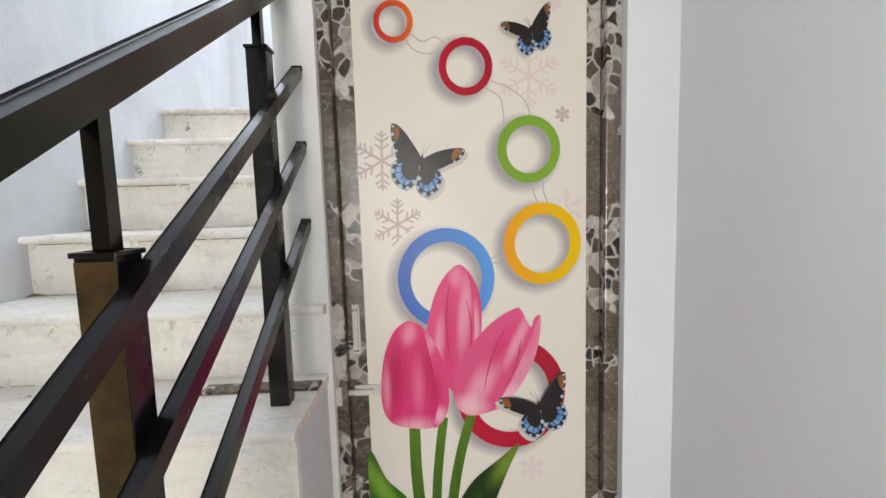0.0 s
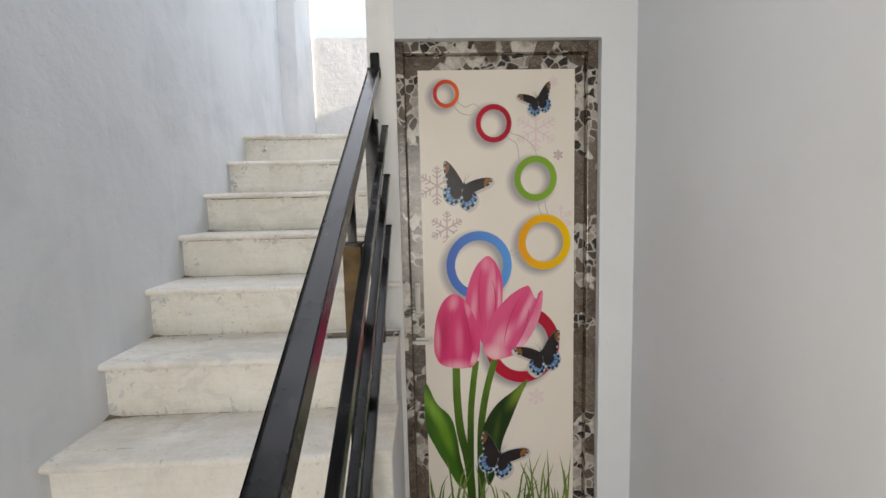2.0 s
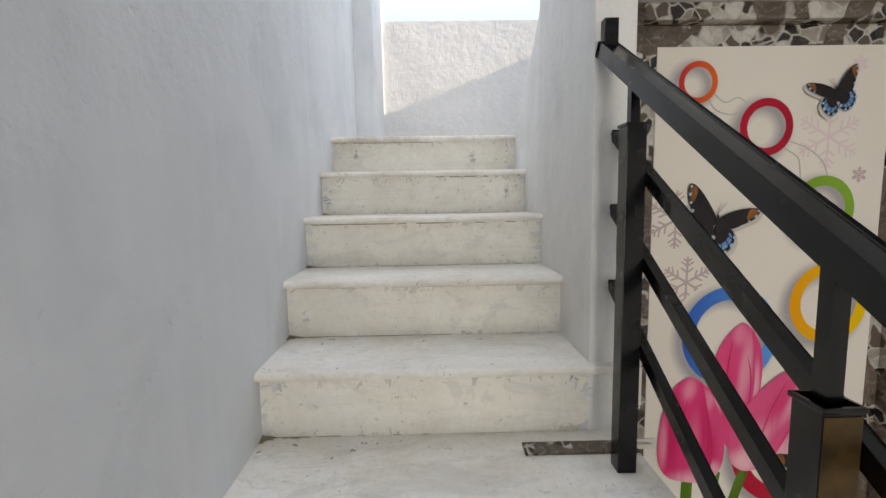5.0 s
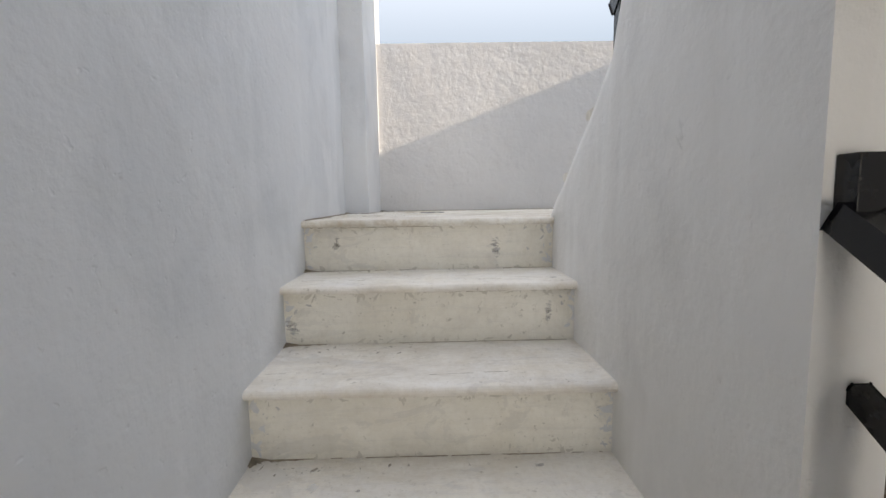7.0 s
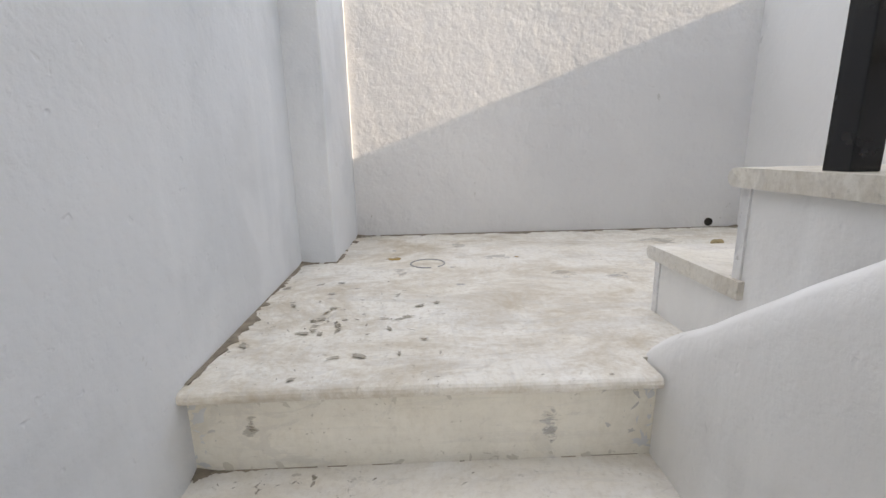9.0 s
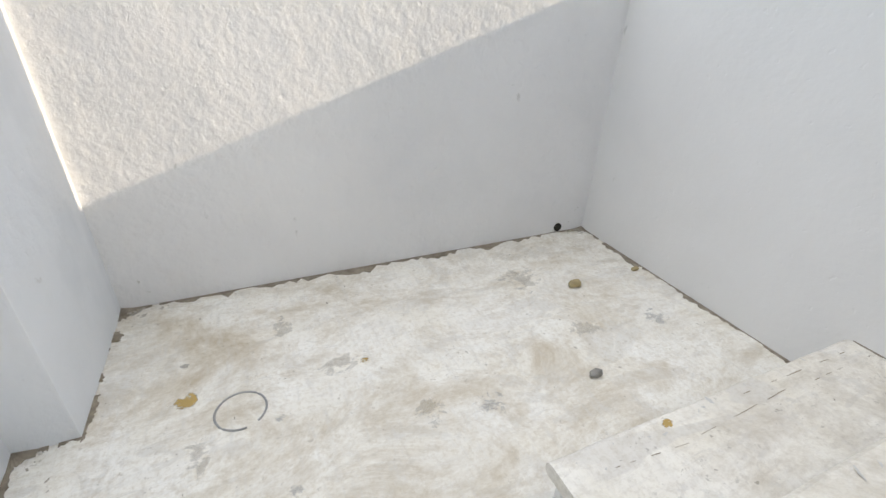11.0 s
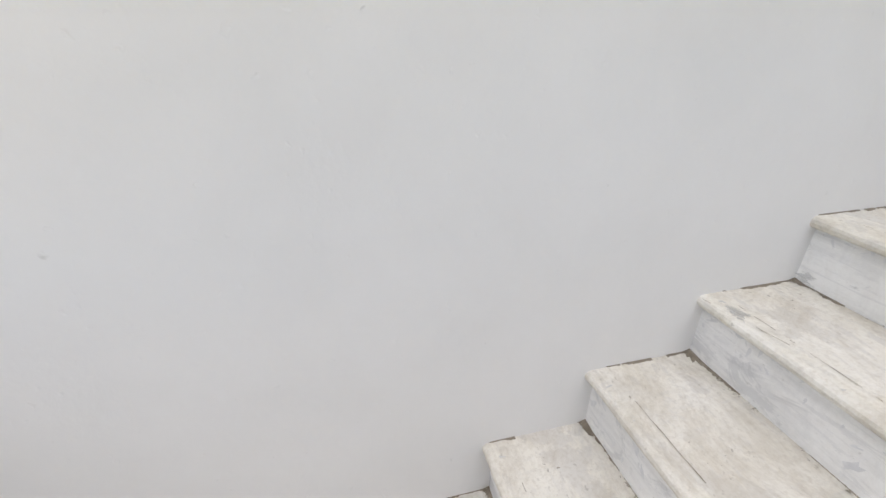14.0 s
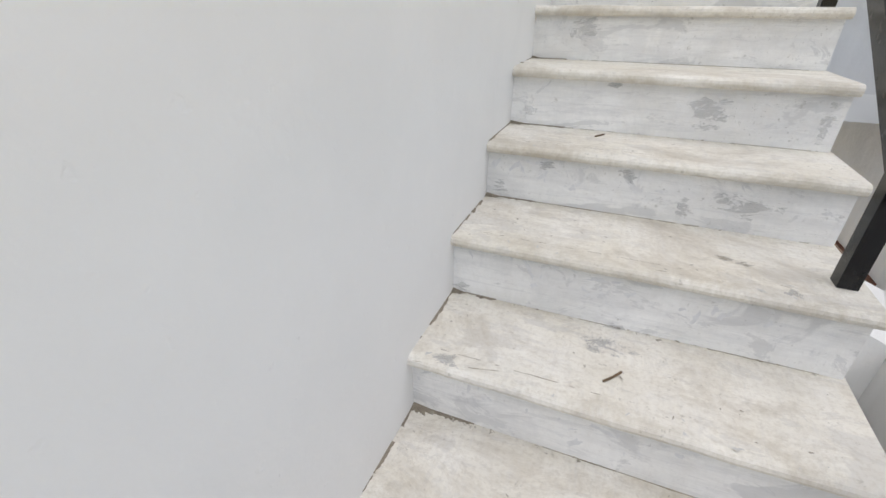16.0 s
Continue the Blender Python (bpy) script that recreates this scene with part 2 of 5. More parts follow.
M_WALL = plaster("blue_white_wall_paint", (0.74, 0.76, 0.785), (0.67, 0.70, 0.735), 0.42, dents=0.35)
M_ROOM = plaster("grey_white_wall_paint", (0.715, 0.735, 0.75), (0.68, 0.70, 0.715), 0.12, stains=0.05, dents=0.1, streaks=0.1, blotch=0.12)
M_HEAD = plaster("pale_grey_facade_paint", (0.62, 0.64, 0.66), (0.56, 0.58, 0.60), 0.3)
M_SPINE = plaster("rough_white_paint", (0.83, 0.82, 0.80), (0.76, 0.75, 0.73), 0.38, dents=0.18, streaks=0.6)
M_EAST = plaster("white_wall_paint", (0.735, 0.73, 0.72), (0.695, 0.69, 0.68), 0.2, stains=0.05, dents=0.22, streaks=0.0, blotch=0.1)
M_PARAPET = plaster("stucco_white_paint", (0.75, 0.75, 0.755), (0.71, 0.71, 0.72), 0.62, stains=0.1, dents=0.3, streaks=0.0, blotch=0.15)
M_STEP = whitewash("cream_limewash", (0.86, 0.835, 0.765), (0.81, 0.78, 0.705), (0.6, 0.585, 0.55), (0.5, 0.44, 0.34), 0.4, 0.62, 0.32)
M_STEP2 = whitewash("white_limewash", (0.86, 0.855, 0.845), (0.81, 0.805, 0.79), (0.56, 0.56, 0.565), (0.55, 0.52, 0.47), 0.62, 0.555, 0.25, 0.4)
M_TREAD = whitewash("worn_tread_limewash", (0.87, 0.85, 0.81), (0.83, 0.785, 0.70), (0.62, 0.6, 0.57), (0.54, 0.47, 0.37), 0.45, 0.6, 0.55)
M_TREAD2 = whitewash("worn_upper_tread_limewash", (0.82, 0.79, 0.73), (0.73, 0.685, 0.6), (0.58, 0.555, 0.52), (0.48, 0.42, 0.34), 0.5, 0.57, 0.9, 0.2, 0.4)
M_LANDING = whitewash("worn_landing_limewash", (0.86, 0.845, 0.80), (0.8, 0.765, 0.69), (0.62, 0.6, 0.56), (0.5, 0.42, 0.31), 0.5, 0.56, 0.95, 0.25, 0.6)
M_FLOOR = plain("room_floor_tile", (0.55, 0.53, 0.5), (0.5, 0.48, 0.45), 0.3)
M_BLACK = enamel()
M_REFLECT = plain("painted_brown_reflection", (0.13, 0.075, 0.026), (0.012, 0.009, 0.006), 0.4, 0.3, 14.0)
M_MARBLE = breccia()
M_GAP = plain("dark_joint", (0.03, 0.025, 0.02), None, 0.8)
M_JOINT = plain("brown_joint", (0.12, 0.09, 0.06), None, 0.6)
M_PRINT = plain("cream_print", (0.76, 0.70, 0.62), (0.73, 0.665, 0.585), 0.3, 0.0, 2.0)
M_DIRT = plain("brown_dirt", (0.2, 0.165, 0.13), (0.33, 0.285, 0.23), 0.95, 0.0, 30.0, 0.1, 0.5)
M_CRACK = plain("crack", (0.24, 0.2, 0.15), (0.45, 0.39, 0.31), 0.95, 0.0, 20.0, 0.1)
M_BOLT = plain("white_painted_steel", (0.66, 0.63, 0.57), (0.56, 0.53, 0.48), 0.4)
M_WOOD = plain("brown_door_frame_wood", (0.16, 0.06, 0.035), (0.1, 0.04, 0.025), 0.45)
M_CREAM = plaster("cream_room_paint", (0.78, 0.7, 0.5), (0.75, 0.67, 0.47), 0.1)

# ---- builders ----
def ob_of(name, bm, material, parent=None, smooth=False, label=""):
    me = bpy.data.meshes.new(name)
    bmesh.ops.recalc_face_normals(bm, faces=bm.faces)
    bm.to_mesh(me)
    bm.free()
    if smooth:
        for f in me.polygons:
            f.use_smooth = True
    me.materials.append(material)
    ob = new(name, me)
    if parent:
        ob.parent = parent
    if label:
        ob["label"] = label
    return ob


def part(name, bm, material, parent, label="", smooth=False):
    return ob_of(name, bm, material, parent, smooth, label)


def structure(name, bm, material, label, category, parent=None):
    return tagged(ob_of(name, bm, material, parent), label, category, "", "structure")


def box(bm, x0, x1, y0, y1, z0, z1, bevel=0.0, m=None):
    r = bmesh.ops.create_cube(bm, size=1.0)
    for v in r["verts"]:
        v.co = Vector((x0 + (v.co.x + 0.5) * (x1 - x0), y0 + (v.co.y + 0.5) * (y1 - y0), z0 + (v.co.z + 0.5) * (z1 - z0)))
        if m:
            v.co = m @ v.co
    if bevel:
        es = {e for v in r["verts"] for e in v.link_edges}
        bmesh.ops.bevel(bm, geom=list(es), offset=bevel, segments=2, affect="EDGES", profile=0.6)
    return bm


def boxes(*rows, bevel=0.0):
    bm = bmesh.new()
    for r in rows:
        box(bm, *r, bevel=bevel)
    return bm


def prism(bm, outline, x0, x1):
    """A solid with an outline in y and z, from x0 to x1."""
    a = [bm.verts.new((x0, y, z)) for y, z in outline]
    b = [bm.verts.new((x1, y, z)) for y, z in outline]
    bm.faces.new(a), bm.faces.new(b[::-1])
    for i in range(len(a)):
        j = (i + 1) % len(a)
        bm.faces.new((a[i], b[i], b[j], a[j]))
    return bm


def empty(name, place, label, category, group="", kind=""):
    e = new(name)
    e.empty_display_size = 0.05
    e.location = place
    bpy.context.view_layer.update()
    return tagged(e, label, category, group, kind)


def tube(path, r, sides=8):
    """A round rod along a path."""
    bm = bmesh.new()
    rings = []
    for i, p in enumerate(path):
        p = Vector(p)
        d = (Vector(path[min(i + 1, len(path) - 1)]) - Vector(path[max(i - 1, 0)])).normalized()
        a = d.orthogonal().normalized()
        b = d.cross(a)
        rr = r[i] if isinstance(r, (list, tuple)) else r
        rings.append([bm.verts.new(p + rr * (math.cos(2 * math.pi * k / sides) * a + math.sin(2 * math.pi * k / sides) * b)) for k in range(sides)])
    for a, b in zip(rings, rings[1:]):
        for k in range(sides):
            bm.faces.new((a[k], a[(k + 1) % sides], b[(k + 1) % sides], b[k]))
    bm.faces.new(rings[0][::-1]), bm.faces.new(rings[-1])
    return bm


# ---- the plan ----
R = 0.179
LAND = 11 * R
NOSE = [-0.69, -0.42, -0.15, 0.115, 0.384, 0.624, 0.892, 1.152, 1.410, 1.706, 1.968]
NOSE2 = [2.330, 2.058, 1.767, 1.460, 1.160, 0.841, 0.568, 0.273, -0.02, -0.31, -0.60]
RISE2 = [2.135, 2.335, 2.535, 2.732, 2.934, 3.125, 3.325, 3.515, 3.71, 3.905, 4.10]
SPINE_X, INNER_X, EAST_X = 0.361, 0.495, 1.503
DOOR_Y, ROOM_X = 0.922, 1.339
PAR_Y, PAR_Z, TALL_Y = 3.413, 3.042, 3.183
LEAF_Y = 0.957


def left_x(y):
    return -0.431 - 0.037 * y


# ground outside, rising as a grassy bank beyond the house
def ground_z(r):
    s = min(1.0, max(0.0, (r - 9) / 27))
    return -0.6 + 3.75 * s * s * (3 - 2 * s) + 0.035 * max(0.0, min(r, 140) - 36)


bm = bmesh.new()
radii, last = [0.0, 4.0, 7.0, 9.0, 12, 15, 18, 21, 24, 27, 30, 33, 36, 40, 46, 55, 70, 100, 140, 300, 900, 3000], None
for r in radii:
    ring = [bm.verts.new((0.5 + r * math.cos(k * math.pi / 48), 2 + r * math.sin(k * math.pi / 48), ground_z(r) + (0.25 * noise.noise((r * math.cos(k * math.pi / 48) * 0.15, r * math.sin(k * math.pi / 48) * 0.15, 3)) if r > 12 else 0))) for k in range(96)] if r else [bm.verts.new((0.5, 2, -0.6))]
    if last and len(last) == 1:
        for k in range(96):
            bm.faces.new((last[0], ring[k], ring[(k + 1) % 96]))
    elif last:
        for k in range(96):
            bm.faces.new((last[k], ring[k], ring[(k + 1) % 96], last[(k + 1) % 96]))
    last = ring
M_FIELD = plain("dry_field", (0.5, 0.36, 0.13), (0.36, 0.26, 0.09), 0.95, 0.0, 0.8, 0.1, 0.6)
structure("ground", bm, M_FIELD, "dry yellow grass field rising behind the house", "ground")

structure("floor", boxes((-3.2, 1.6, -4.2, 0.9, -0.12, 0.0)), M_FLOOR, "pale tiled floor of the ground floor room", "floor")
structure("base_fill", boxes((-0.6, 1.62, 0.9, 3.57, -0.6, -0.12)), M_SPINE, "cement base under the stair", "wall")

# left wall of the stair, slightly out of square, with a doorway beyond the first step
bm = bmesh.new()


def slant_wall(bm, y0, y1, z0, z1, thick=0.2):
    box(bm, 0, 1, y0, y1, z0, z1)
    bm.verts.ensure_lookup_table()
    for v in bm.verts[-8:]:
        v.co.x = left_x(v.co.y) - (thick if v.co.x < 0.5 else 0)


slant_wall(bm, -0.66, 2.9, 0.0, 3.4)
slant_wall(bm, -1.56, -0.66, 2.14, 3.4)
slant_wall(bm, -4.2, -1.56, 0.0, 4.7)
structure("wall_left", bm, M_WALL, "bluish white painted plaster stair wall", "wall")
door_frame = empty("door_2", (left_x(-1.0), -1.0, 0), "open doorway with a dark brown wooden frame", "door", "", "structure")
for name, row in (("jamb", (-0.64, -0.39, -0.73, -0.662, 0.0, 2.07)), ("jamb", (-0.64, -0.365, -1.558, -1.49, 0.0, 2.07)), ("head", (-0.64, -0.365, -1.558, -0.662, 2.07, 2.138))):
    p = part(name, boxes(row, bevel=0.005), M_WOOD, door_frame)
    p.matrix_parent_inverse = door_frame.matrix_world.inverted()
structure("wall_side_room", boxes((-3.2, -3.0, -4.2, 0.9, 0, 2.95), (-3.0, -0.62, 0.7, 0.9, 0, 2.95), (-3.0, -0.62, -4.2, -4.0, 0, 2.95)), M_CREAM, "cream painted wall of the side room", "wall")

# landing pillar
structure("pillar", boxes((-0.80, -0.409, 2.885, PAR_Y + 0.2, LAND - 0.2, 3.4), bevel=0.006), M_WALL, "square white painted pillar beside the landing", "pillar")


# parapet and east wall
def ridge(bm, x0, x1, y0, y1, z0, zs):
    """A block whose four top corners have their own heights (x0y0, x1y0, x1y1, x0y1)."""
    lo = [bm.verts.new(c) for c in ((x0, y0, z0), (x1, y0, z0), (x1, y1, z0), (x0, y1, z0))]
    hi = [bm.verts.new(c) for c in ((x0, y0, zs[0]), (x1, y0, zs[1]), (x1, y1, zs[2]), (x0, y1, zs[3]))]
    bm.faces.new(lo[::-1]), bm.faces.new(hi)
    for i in range(4):
        j = (i + 1) % 4
        bm.faces.new((lo[i], lo[j], hi[j], hi[i]))
    return bm


CAP = 0.012
bm = ridge(bmesh.new(), -0.409, EAST_X, PAR_Y, PAR_Y + 0.2, -0.6, (PAR_Z, PAR_Z, PAR_Z + CAP, PAR_Z + CAP))
structure("parapet", bm, M_PARAPET, "white rough stucco parapet wall with a sloping top", "wall")
bm = ridge(bmesh.new(), EAST_X, EAST_X + 0.2, TALL_Y, PAR_Y + 0.2, -0.6, (PAR_Z, PAR_Z + CAP, PAR_Z + CAP, PAR_Z + CAP))
structure("parapet_return", bm, M_EAST, "low end of the east wall at parapet height", "wall")
structure("wall_east", boxes((EAST_X, EAST_X + 0.2, -1.3, TALL_Y, -0.6, 4.9)), M_EAST, "smooth white painted plaster wall beside the upper stair", "wall")

# room walls
structure("wall_right", boxes((ROOM_X, EAST_X, -4.2, 0.1, 0.0, 2.95), (ROOM_X, EAST_X, 0.1, DOOR_Y + 0.12, 0.0, 2.6)), M_ROOM, "grey white painted room wall", "wall")
structure("wall_door", boxes((1.207, ROOM_X, DOOR_Y, DOOR_Y + 0.12, 0, 2.62), (0.4585, 1.207, DOOR_Y, DOOR_Y + 0.12, 2.123, 2.62)), M_ROOM, "grey white painted wall round the printed door", "wall")
structure("wall_south", boxes((left_x(-4), -0.15, -4.2, -4.0, 0, 4.7), (1.05, ROOM_X + 0.16, -4.2, -4.0, 0, 4.7), (-0.15, 1.05, -4.2, -4.0, 2.4, 4.7)), M_ROOM, "room wall with the front doorway", "wall")
structure("ceiling", boxes((-3.2, EAST_X, -4.2, -1.0, 2.95, 3.1), (-3.2, -0.66, -1.0, 0.9, 2.95, 3.1)), M_ROOM, "white painted room ceiling", "ceiling")
# the unseen upper part is added height that blocks the southern sky
structure("wall_head", boxes((-3.2, EAST_X + 0.2, -1.15, -1.0, 3.1, 9.0)), M_HEAD, "pale grey painted wall above the stair opening, raised unseen to block the sky", "wall")
structure("wall_bath", boxes((EAST_X - 0.15, EAST_X, DOOR_Y + 0.12, 2.3, 0, 1.8)), M_ROOM, "wall of the room under the stair", "wall")

# spine wall between the two flights: its wavy plaster crest follows the upper flight
def ease(a, b, v):
    u = min(1.0, max(0.0, (v - a) / (b - a)))
    return u * u * (3 - 2 * u)


bm = bmesh.new()
secs = []
for i in range(92):
    y = DOOR_Y if i == 0 else 1.048 if i == 1 else 1.052 + (2.07 - 1.052) * (i - 2) / 89
    z = max(2.05 + (1.968 - y) * 0.72 + 0.013 * noise.noise((y * 8, 1.2, 0.4)), LAND - 0.02) + 0.1 * ease(1.53, 1.46, y)
    x1 = 0.458 if i < 2 else INNER_X + 0.02
    skin = 0.005 * noise.noise((y * 5, 3.0, 0.0)) + 0.003 * noise.noise((y * 17, 5.0, 0.0))
    slot = 0.45 * ease(1.86, 1.72, y) if i > 1 else 0.0
    ring = [(SPINE_X, 0.0), (SPINE_X, z - 0.4), (SPINE_X + 0.003 + skin, z - 0.2), (SPINE_X + 0.006 + skin, z - 0.06), (SPINE_X + 0.013 + 0.5 * skin, z - 0.018), (SPINE_X + 0.028, z), (SPINE_X + 0.042, z - 0.004), (SPINE_X + 0.05, z - 0.015 - slot), (x1, z - 0.02 - slot if i > 1 else z + 0.005), (x1, 0.0)]
    secs.append([(x, y, zz) for x, zz in ring])
rows = [[bm.verts.new(c) for c in sec] for sec in secs]
for a, b in zip(rows, rows[1:]):
    for i in range(10):
        j = (i + 1) % 10
        f = bm.faces.new((a[i], a[j], b[j], b[i]))
        f.smooth = i < 6
for sec in (secs[0][::-1], secs[-1]):
    bm.faces.new([bm.verts.new(c) for c in sec])
structure("wall_spine", bm, M_SPINE, "rough white plaster wall between the two flights", "wall")


# ---- stairs ----
def tread(x0, x1, nose, back, top, seed, thick=0.032, wob=0.0022):
    """A slab with a rounded, slightly chipped nose; nose at lower y when back is larger, and the other way round."""
    s = 1 if back > nose else -1
    bm = bmesh.new()
    n = max(6, int((x1 - x0) / 0.035))
    r = thick / 2
    prof = [(back, top - thick), (nose + s * r, top - thick)]
    prof += [(nose + s * (r - r * math.sin(a)), top - r - r * math.cos(a)) for a in [math.pi * k / 6 for k in range(1, 6)]]
    prof += [(nose + s * r, top), (nose + s * 0.06, top), ((nose + back) / 2, top), (back, top)]
    rows = []
    for i in range(n + 1):
        x = x0 + (x1 - x0) * i / n
        row = []
        for k, (y, z) in enumerate(prof):
            w = wob * noise.noise((x * 9, seed * 3.1, 0.5)) + 0.6 * wob * noise.noise((x * 30, seed * 1.7, k * 0.4)) if 1 <= k <= 8 else 0
            row.append(bm.verts.new((x, y + s * w, z + (w * 0.4 if 5 < k < 9 else 0))))
        rows.append(row)
    for a, b in zip(rows, rows[1:]):
        for k in range(len(prof)):
            j = (k + 1) % len(prof)
            bm.faces.new((a[k], a[j], b[j], b[k]))
    bm.faces.new(rows[0][::-1]), bm.faces.new(rows[-1])
    return bm


LIP = 0.031
lower = empty("staircase", (0, -0.7, 0), "cream limewashed cement staircase with rounded worn treads", "staircase", "", "structure")


def under(ob, top):
    ob.matrix_parent_inverse = top.matrix_world.inverted()
    return ob


outline = [(NOSE[0] + LIP + 0.012, -0.0)]
for k in range(6):
    outline += [(NOSE[k] + LIP + 0.012, R * (k + 1) - 0.02), (min(NOSE[k + 1] + LIP + 0.012, DOOR_Y - 0.002), R * (k + 1) - 0.02)]
outline += [(DOOR_Y - 0.002, 0.0)]
under(part("stair_side", prism(bmesh.new(), outline, -0.62, 0.4425), M_WALL, lower, "smooth grey white painted side of the stair"), lower)
outline = [(DOOR_Y + 0.01, 0.3), (DOOR_Y + 0.01, R * 7 - 0.02)]
for k in range(7, 11):
    outline += [(NOSE[k] + LIP + 0.012, R * k - 0.02), (NOSE[k] + LIP + 0.012, R * (k + 1) - 0.02)]
outline += [(2.3, LAND - 0.03), (2.3, LAND - 0.35)]
under(part("stair_core", prism(bmesh.new(), outline, -0.62, 0.375), M_STEP, lower), lower)
for k in range(10):
    right = 0.447 if k < 6 else 0.375
    back = NOSE[k + 1] + LIP + 0.03
    if k == 6:
        under(part("tread", tread(-0.6, 0.45, NOSE[k], DOOR_Y, R * 7, k, 0.023, 0.003), M_TREAD, lower), lower)
        under(part("tread", boxes((-0.6, 0.375, DOOR_Y, back, R * 7 - 0.03, R * 7)), M_TREAD, lower), lower)
    else:
        under(part("tread", tread(-0.6, right, NOSE[k], back, R * (k + 1), k, 0.023, 0.003), M_TREAD, lower), lower)
for k in range(11):
    right = 0.441 if k < 7 else 0.375
    under(part("riser", boxes((-0.6, right, NOSE[k] + LIP, NOSE[k] + LIP + 0.02, R * k + 0.0005, R * (k + 1) - 0.018)), M_STEP, lower), lower)

landing = empty("landing", (0.5, 2.6, LAND), "stained limewashed cement landing floor", "floor", "", "structure")
under(part("slab", tread(-0.8, SPINE_X, NOSE[10], PAR_Y + 0.02, LAND, 11, 0.025, 0.003), M_LANDING, landing), landing)
under(part("slab", boxes((SPINE_X, EAST_X + 0.02, 2.05, PAR_Y + 0.02, LAND - 0.12, LAND)), M_LANDING, landing), landing)

upper = empty("staircase", (1.0, 2.3, LAND), "white limewashed cement staircase with thick rounded treads", "staircase", "", "structure")
outline = [(NOSE2[0] - LIP - 0.012, LAND)]
for j in range(11):
    y = NOSE2[j] - LIP - 0.012
    y2 = NOSE2[j + 1] - LIP - 0.012 if j < 10 else -1.0
    outline += [(y, RISE2[j] - 0.03), (y2, RISE2[j] - 0.03)]
outline += [(-1.0, RISE2[10] - 0.2), (NOSE2[9], RISE2[10] - 0.42), (2.06, LAND - 0.14), (2.27, LAND - 0.12)]
under(part("stair_body", prism(bmesh.new(), outline, INNER_X + 0.012, EAST_X + 0.01), M_SPINE, upper), upper)
for j in range(11):
    back = NOSE2[j + 1] - LIP - 0.03 if j < 10 else -1.0
    under(part("tread", tread(INNER_X, EAST_X + 0.01, NOSE2[j], back, RISE2[j], 20 + j, 0.034, 0.003), M_TREAD2, upper), upper)
    low = LAND if j == 0 else RISE2[j - 1]
    under(part("riser", boxes((INNER_X + 0.008, EAST_X + 0.005, NOSE2[j] - LIP - 0.02, NOSE2[j] - LIP, low + 0.0005, RISE2[j] - 0.028)), M_STEP2, upper), upper)

# ---- railings ----
def bar(a, b, w, h, bevel=0.003):
    """A square bar from a to b, upright faces kept upright."""
    a, b = Vector(a), Vector(b)
    d = b - a
    m = Matrix.Translation(a) @ d.to_track_quat("Y", "Z").to_matrix().to_4x4()
    return box(bmesh.new(), -w / 2, w / 2, 0, d.length, -h / 2, h / 2, bevel, m)


SLOPE = 0.628
RAIL_X, RAIL_TOP_Z = 0.384, 2.004


def rail_z(y):
    return RAIL_TOP_Z - (0.912 - y) * SLOPE


railing = empty("stair_railing", (RAIL_X, 0.2, 0.4), "black painted steel stair railing with worn brown edges", "railing")
under(part("handrail", bar((RAIL_X, 0.912, rail_z(0.912)), (RAIL_X, -0.47, rail_z(-0.47)), 0.039, 0.027, 0.004), M_BLACK, railing), railing)
under(part("bracket", boxes((RAIL_X - 0.011, RAIL_X + 0.021, 0.895, DOOR_Y, 1.985, 2.068), bevel=0.002), M_BLACK, railing), railing)
for y, k in ((0.762, 6), (0.290, 4), (-0.30, 2)):
    base, top = R * k, R * k + 0.737
    post = under(part("post", boxes((RAIL_X - 0.02, RAIL_X + 0.02, y - 0.02, y + 0.02, base, top), (RAIL_X - 0.023, RAIL_X + 0.023, y - 0.023, y + 0.023, top - 0.006, top), bevel=0.0015), M_BLACK, railing), railing)
    part("pin", boxes((RAIL_X - 0.009, RAIL_X + 0.009, y - 0.009, y + 0.009, top, rail_z(y) - 0.02)), M_BLACK, post)
    # brown reflection on this post, put into the colour of a thin plate
    if k == 4:
        part("reflection_patch", boxes((RAIL_X - 0.0195, RAIL_X + 0.0195, y - 0.0212, y - 0.0203, base + 0.47, top - 0.01)), M_REFLECT, post, "brown reflection painted on the post")
for z in (1.812, 1.638, 1.454):
    a, b = (RAIL_X + 0.031, DOOR_Y, z), (RAIL_X + 0.031, -0.47, z - (DOOR_Y + 0.47) * SLOPE)
    under(part("bar", bar(a, b, 0.02, 0.022, 0.002), M_BLACK, railing), railing)

UP_X = 0.545
railing2 = empty("stair_railing", (UP_X, 1.0, RISE2[4]), "black painted steel railing on the upper flight", "railing")


def rail2_z(y):
    return 2.652 + (1.87 - y) * 0.69


under(part("handrail", bar((UP_X, 1.915, rail2_z(1.915)), (UP_X, -0.6, rail2_z(-0.6)), 0.05, 0.05, 0.004), M_BLACK, railing2), railing2)
for y, j in ((1.875, 1), (1.03, 4), (0.15, 7)):
    under(part("post", boxes((UP_X - 0.022, UP_X + 0.022, y - 0.022, y + 0.022, RISE2[j], rail2_z(y) - 0.02), bevel=0.002), M_BLACK, railing2), railing2)

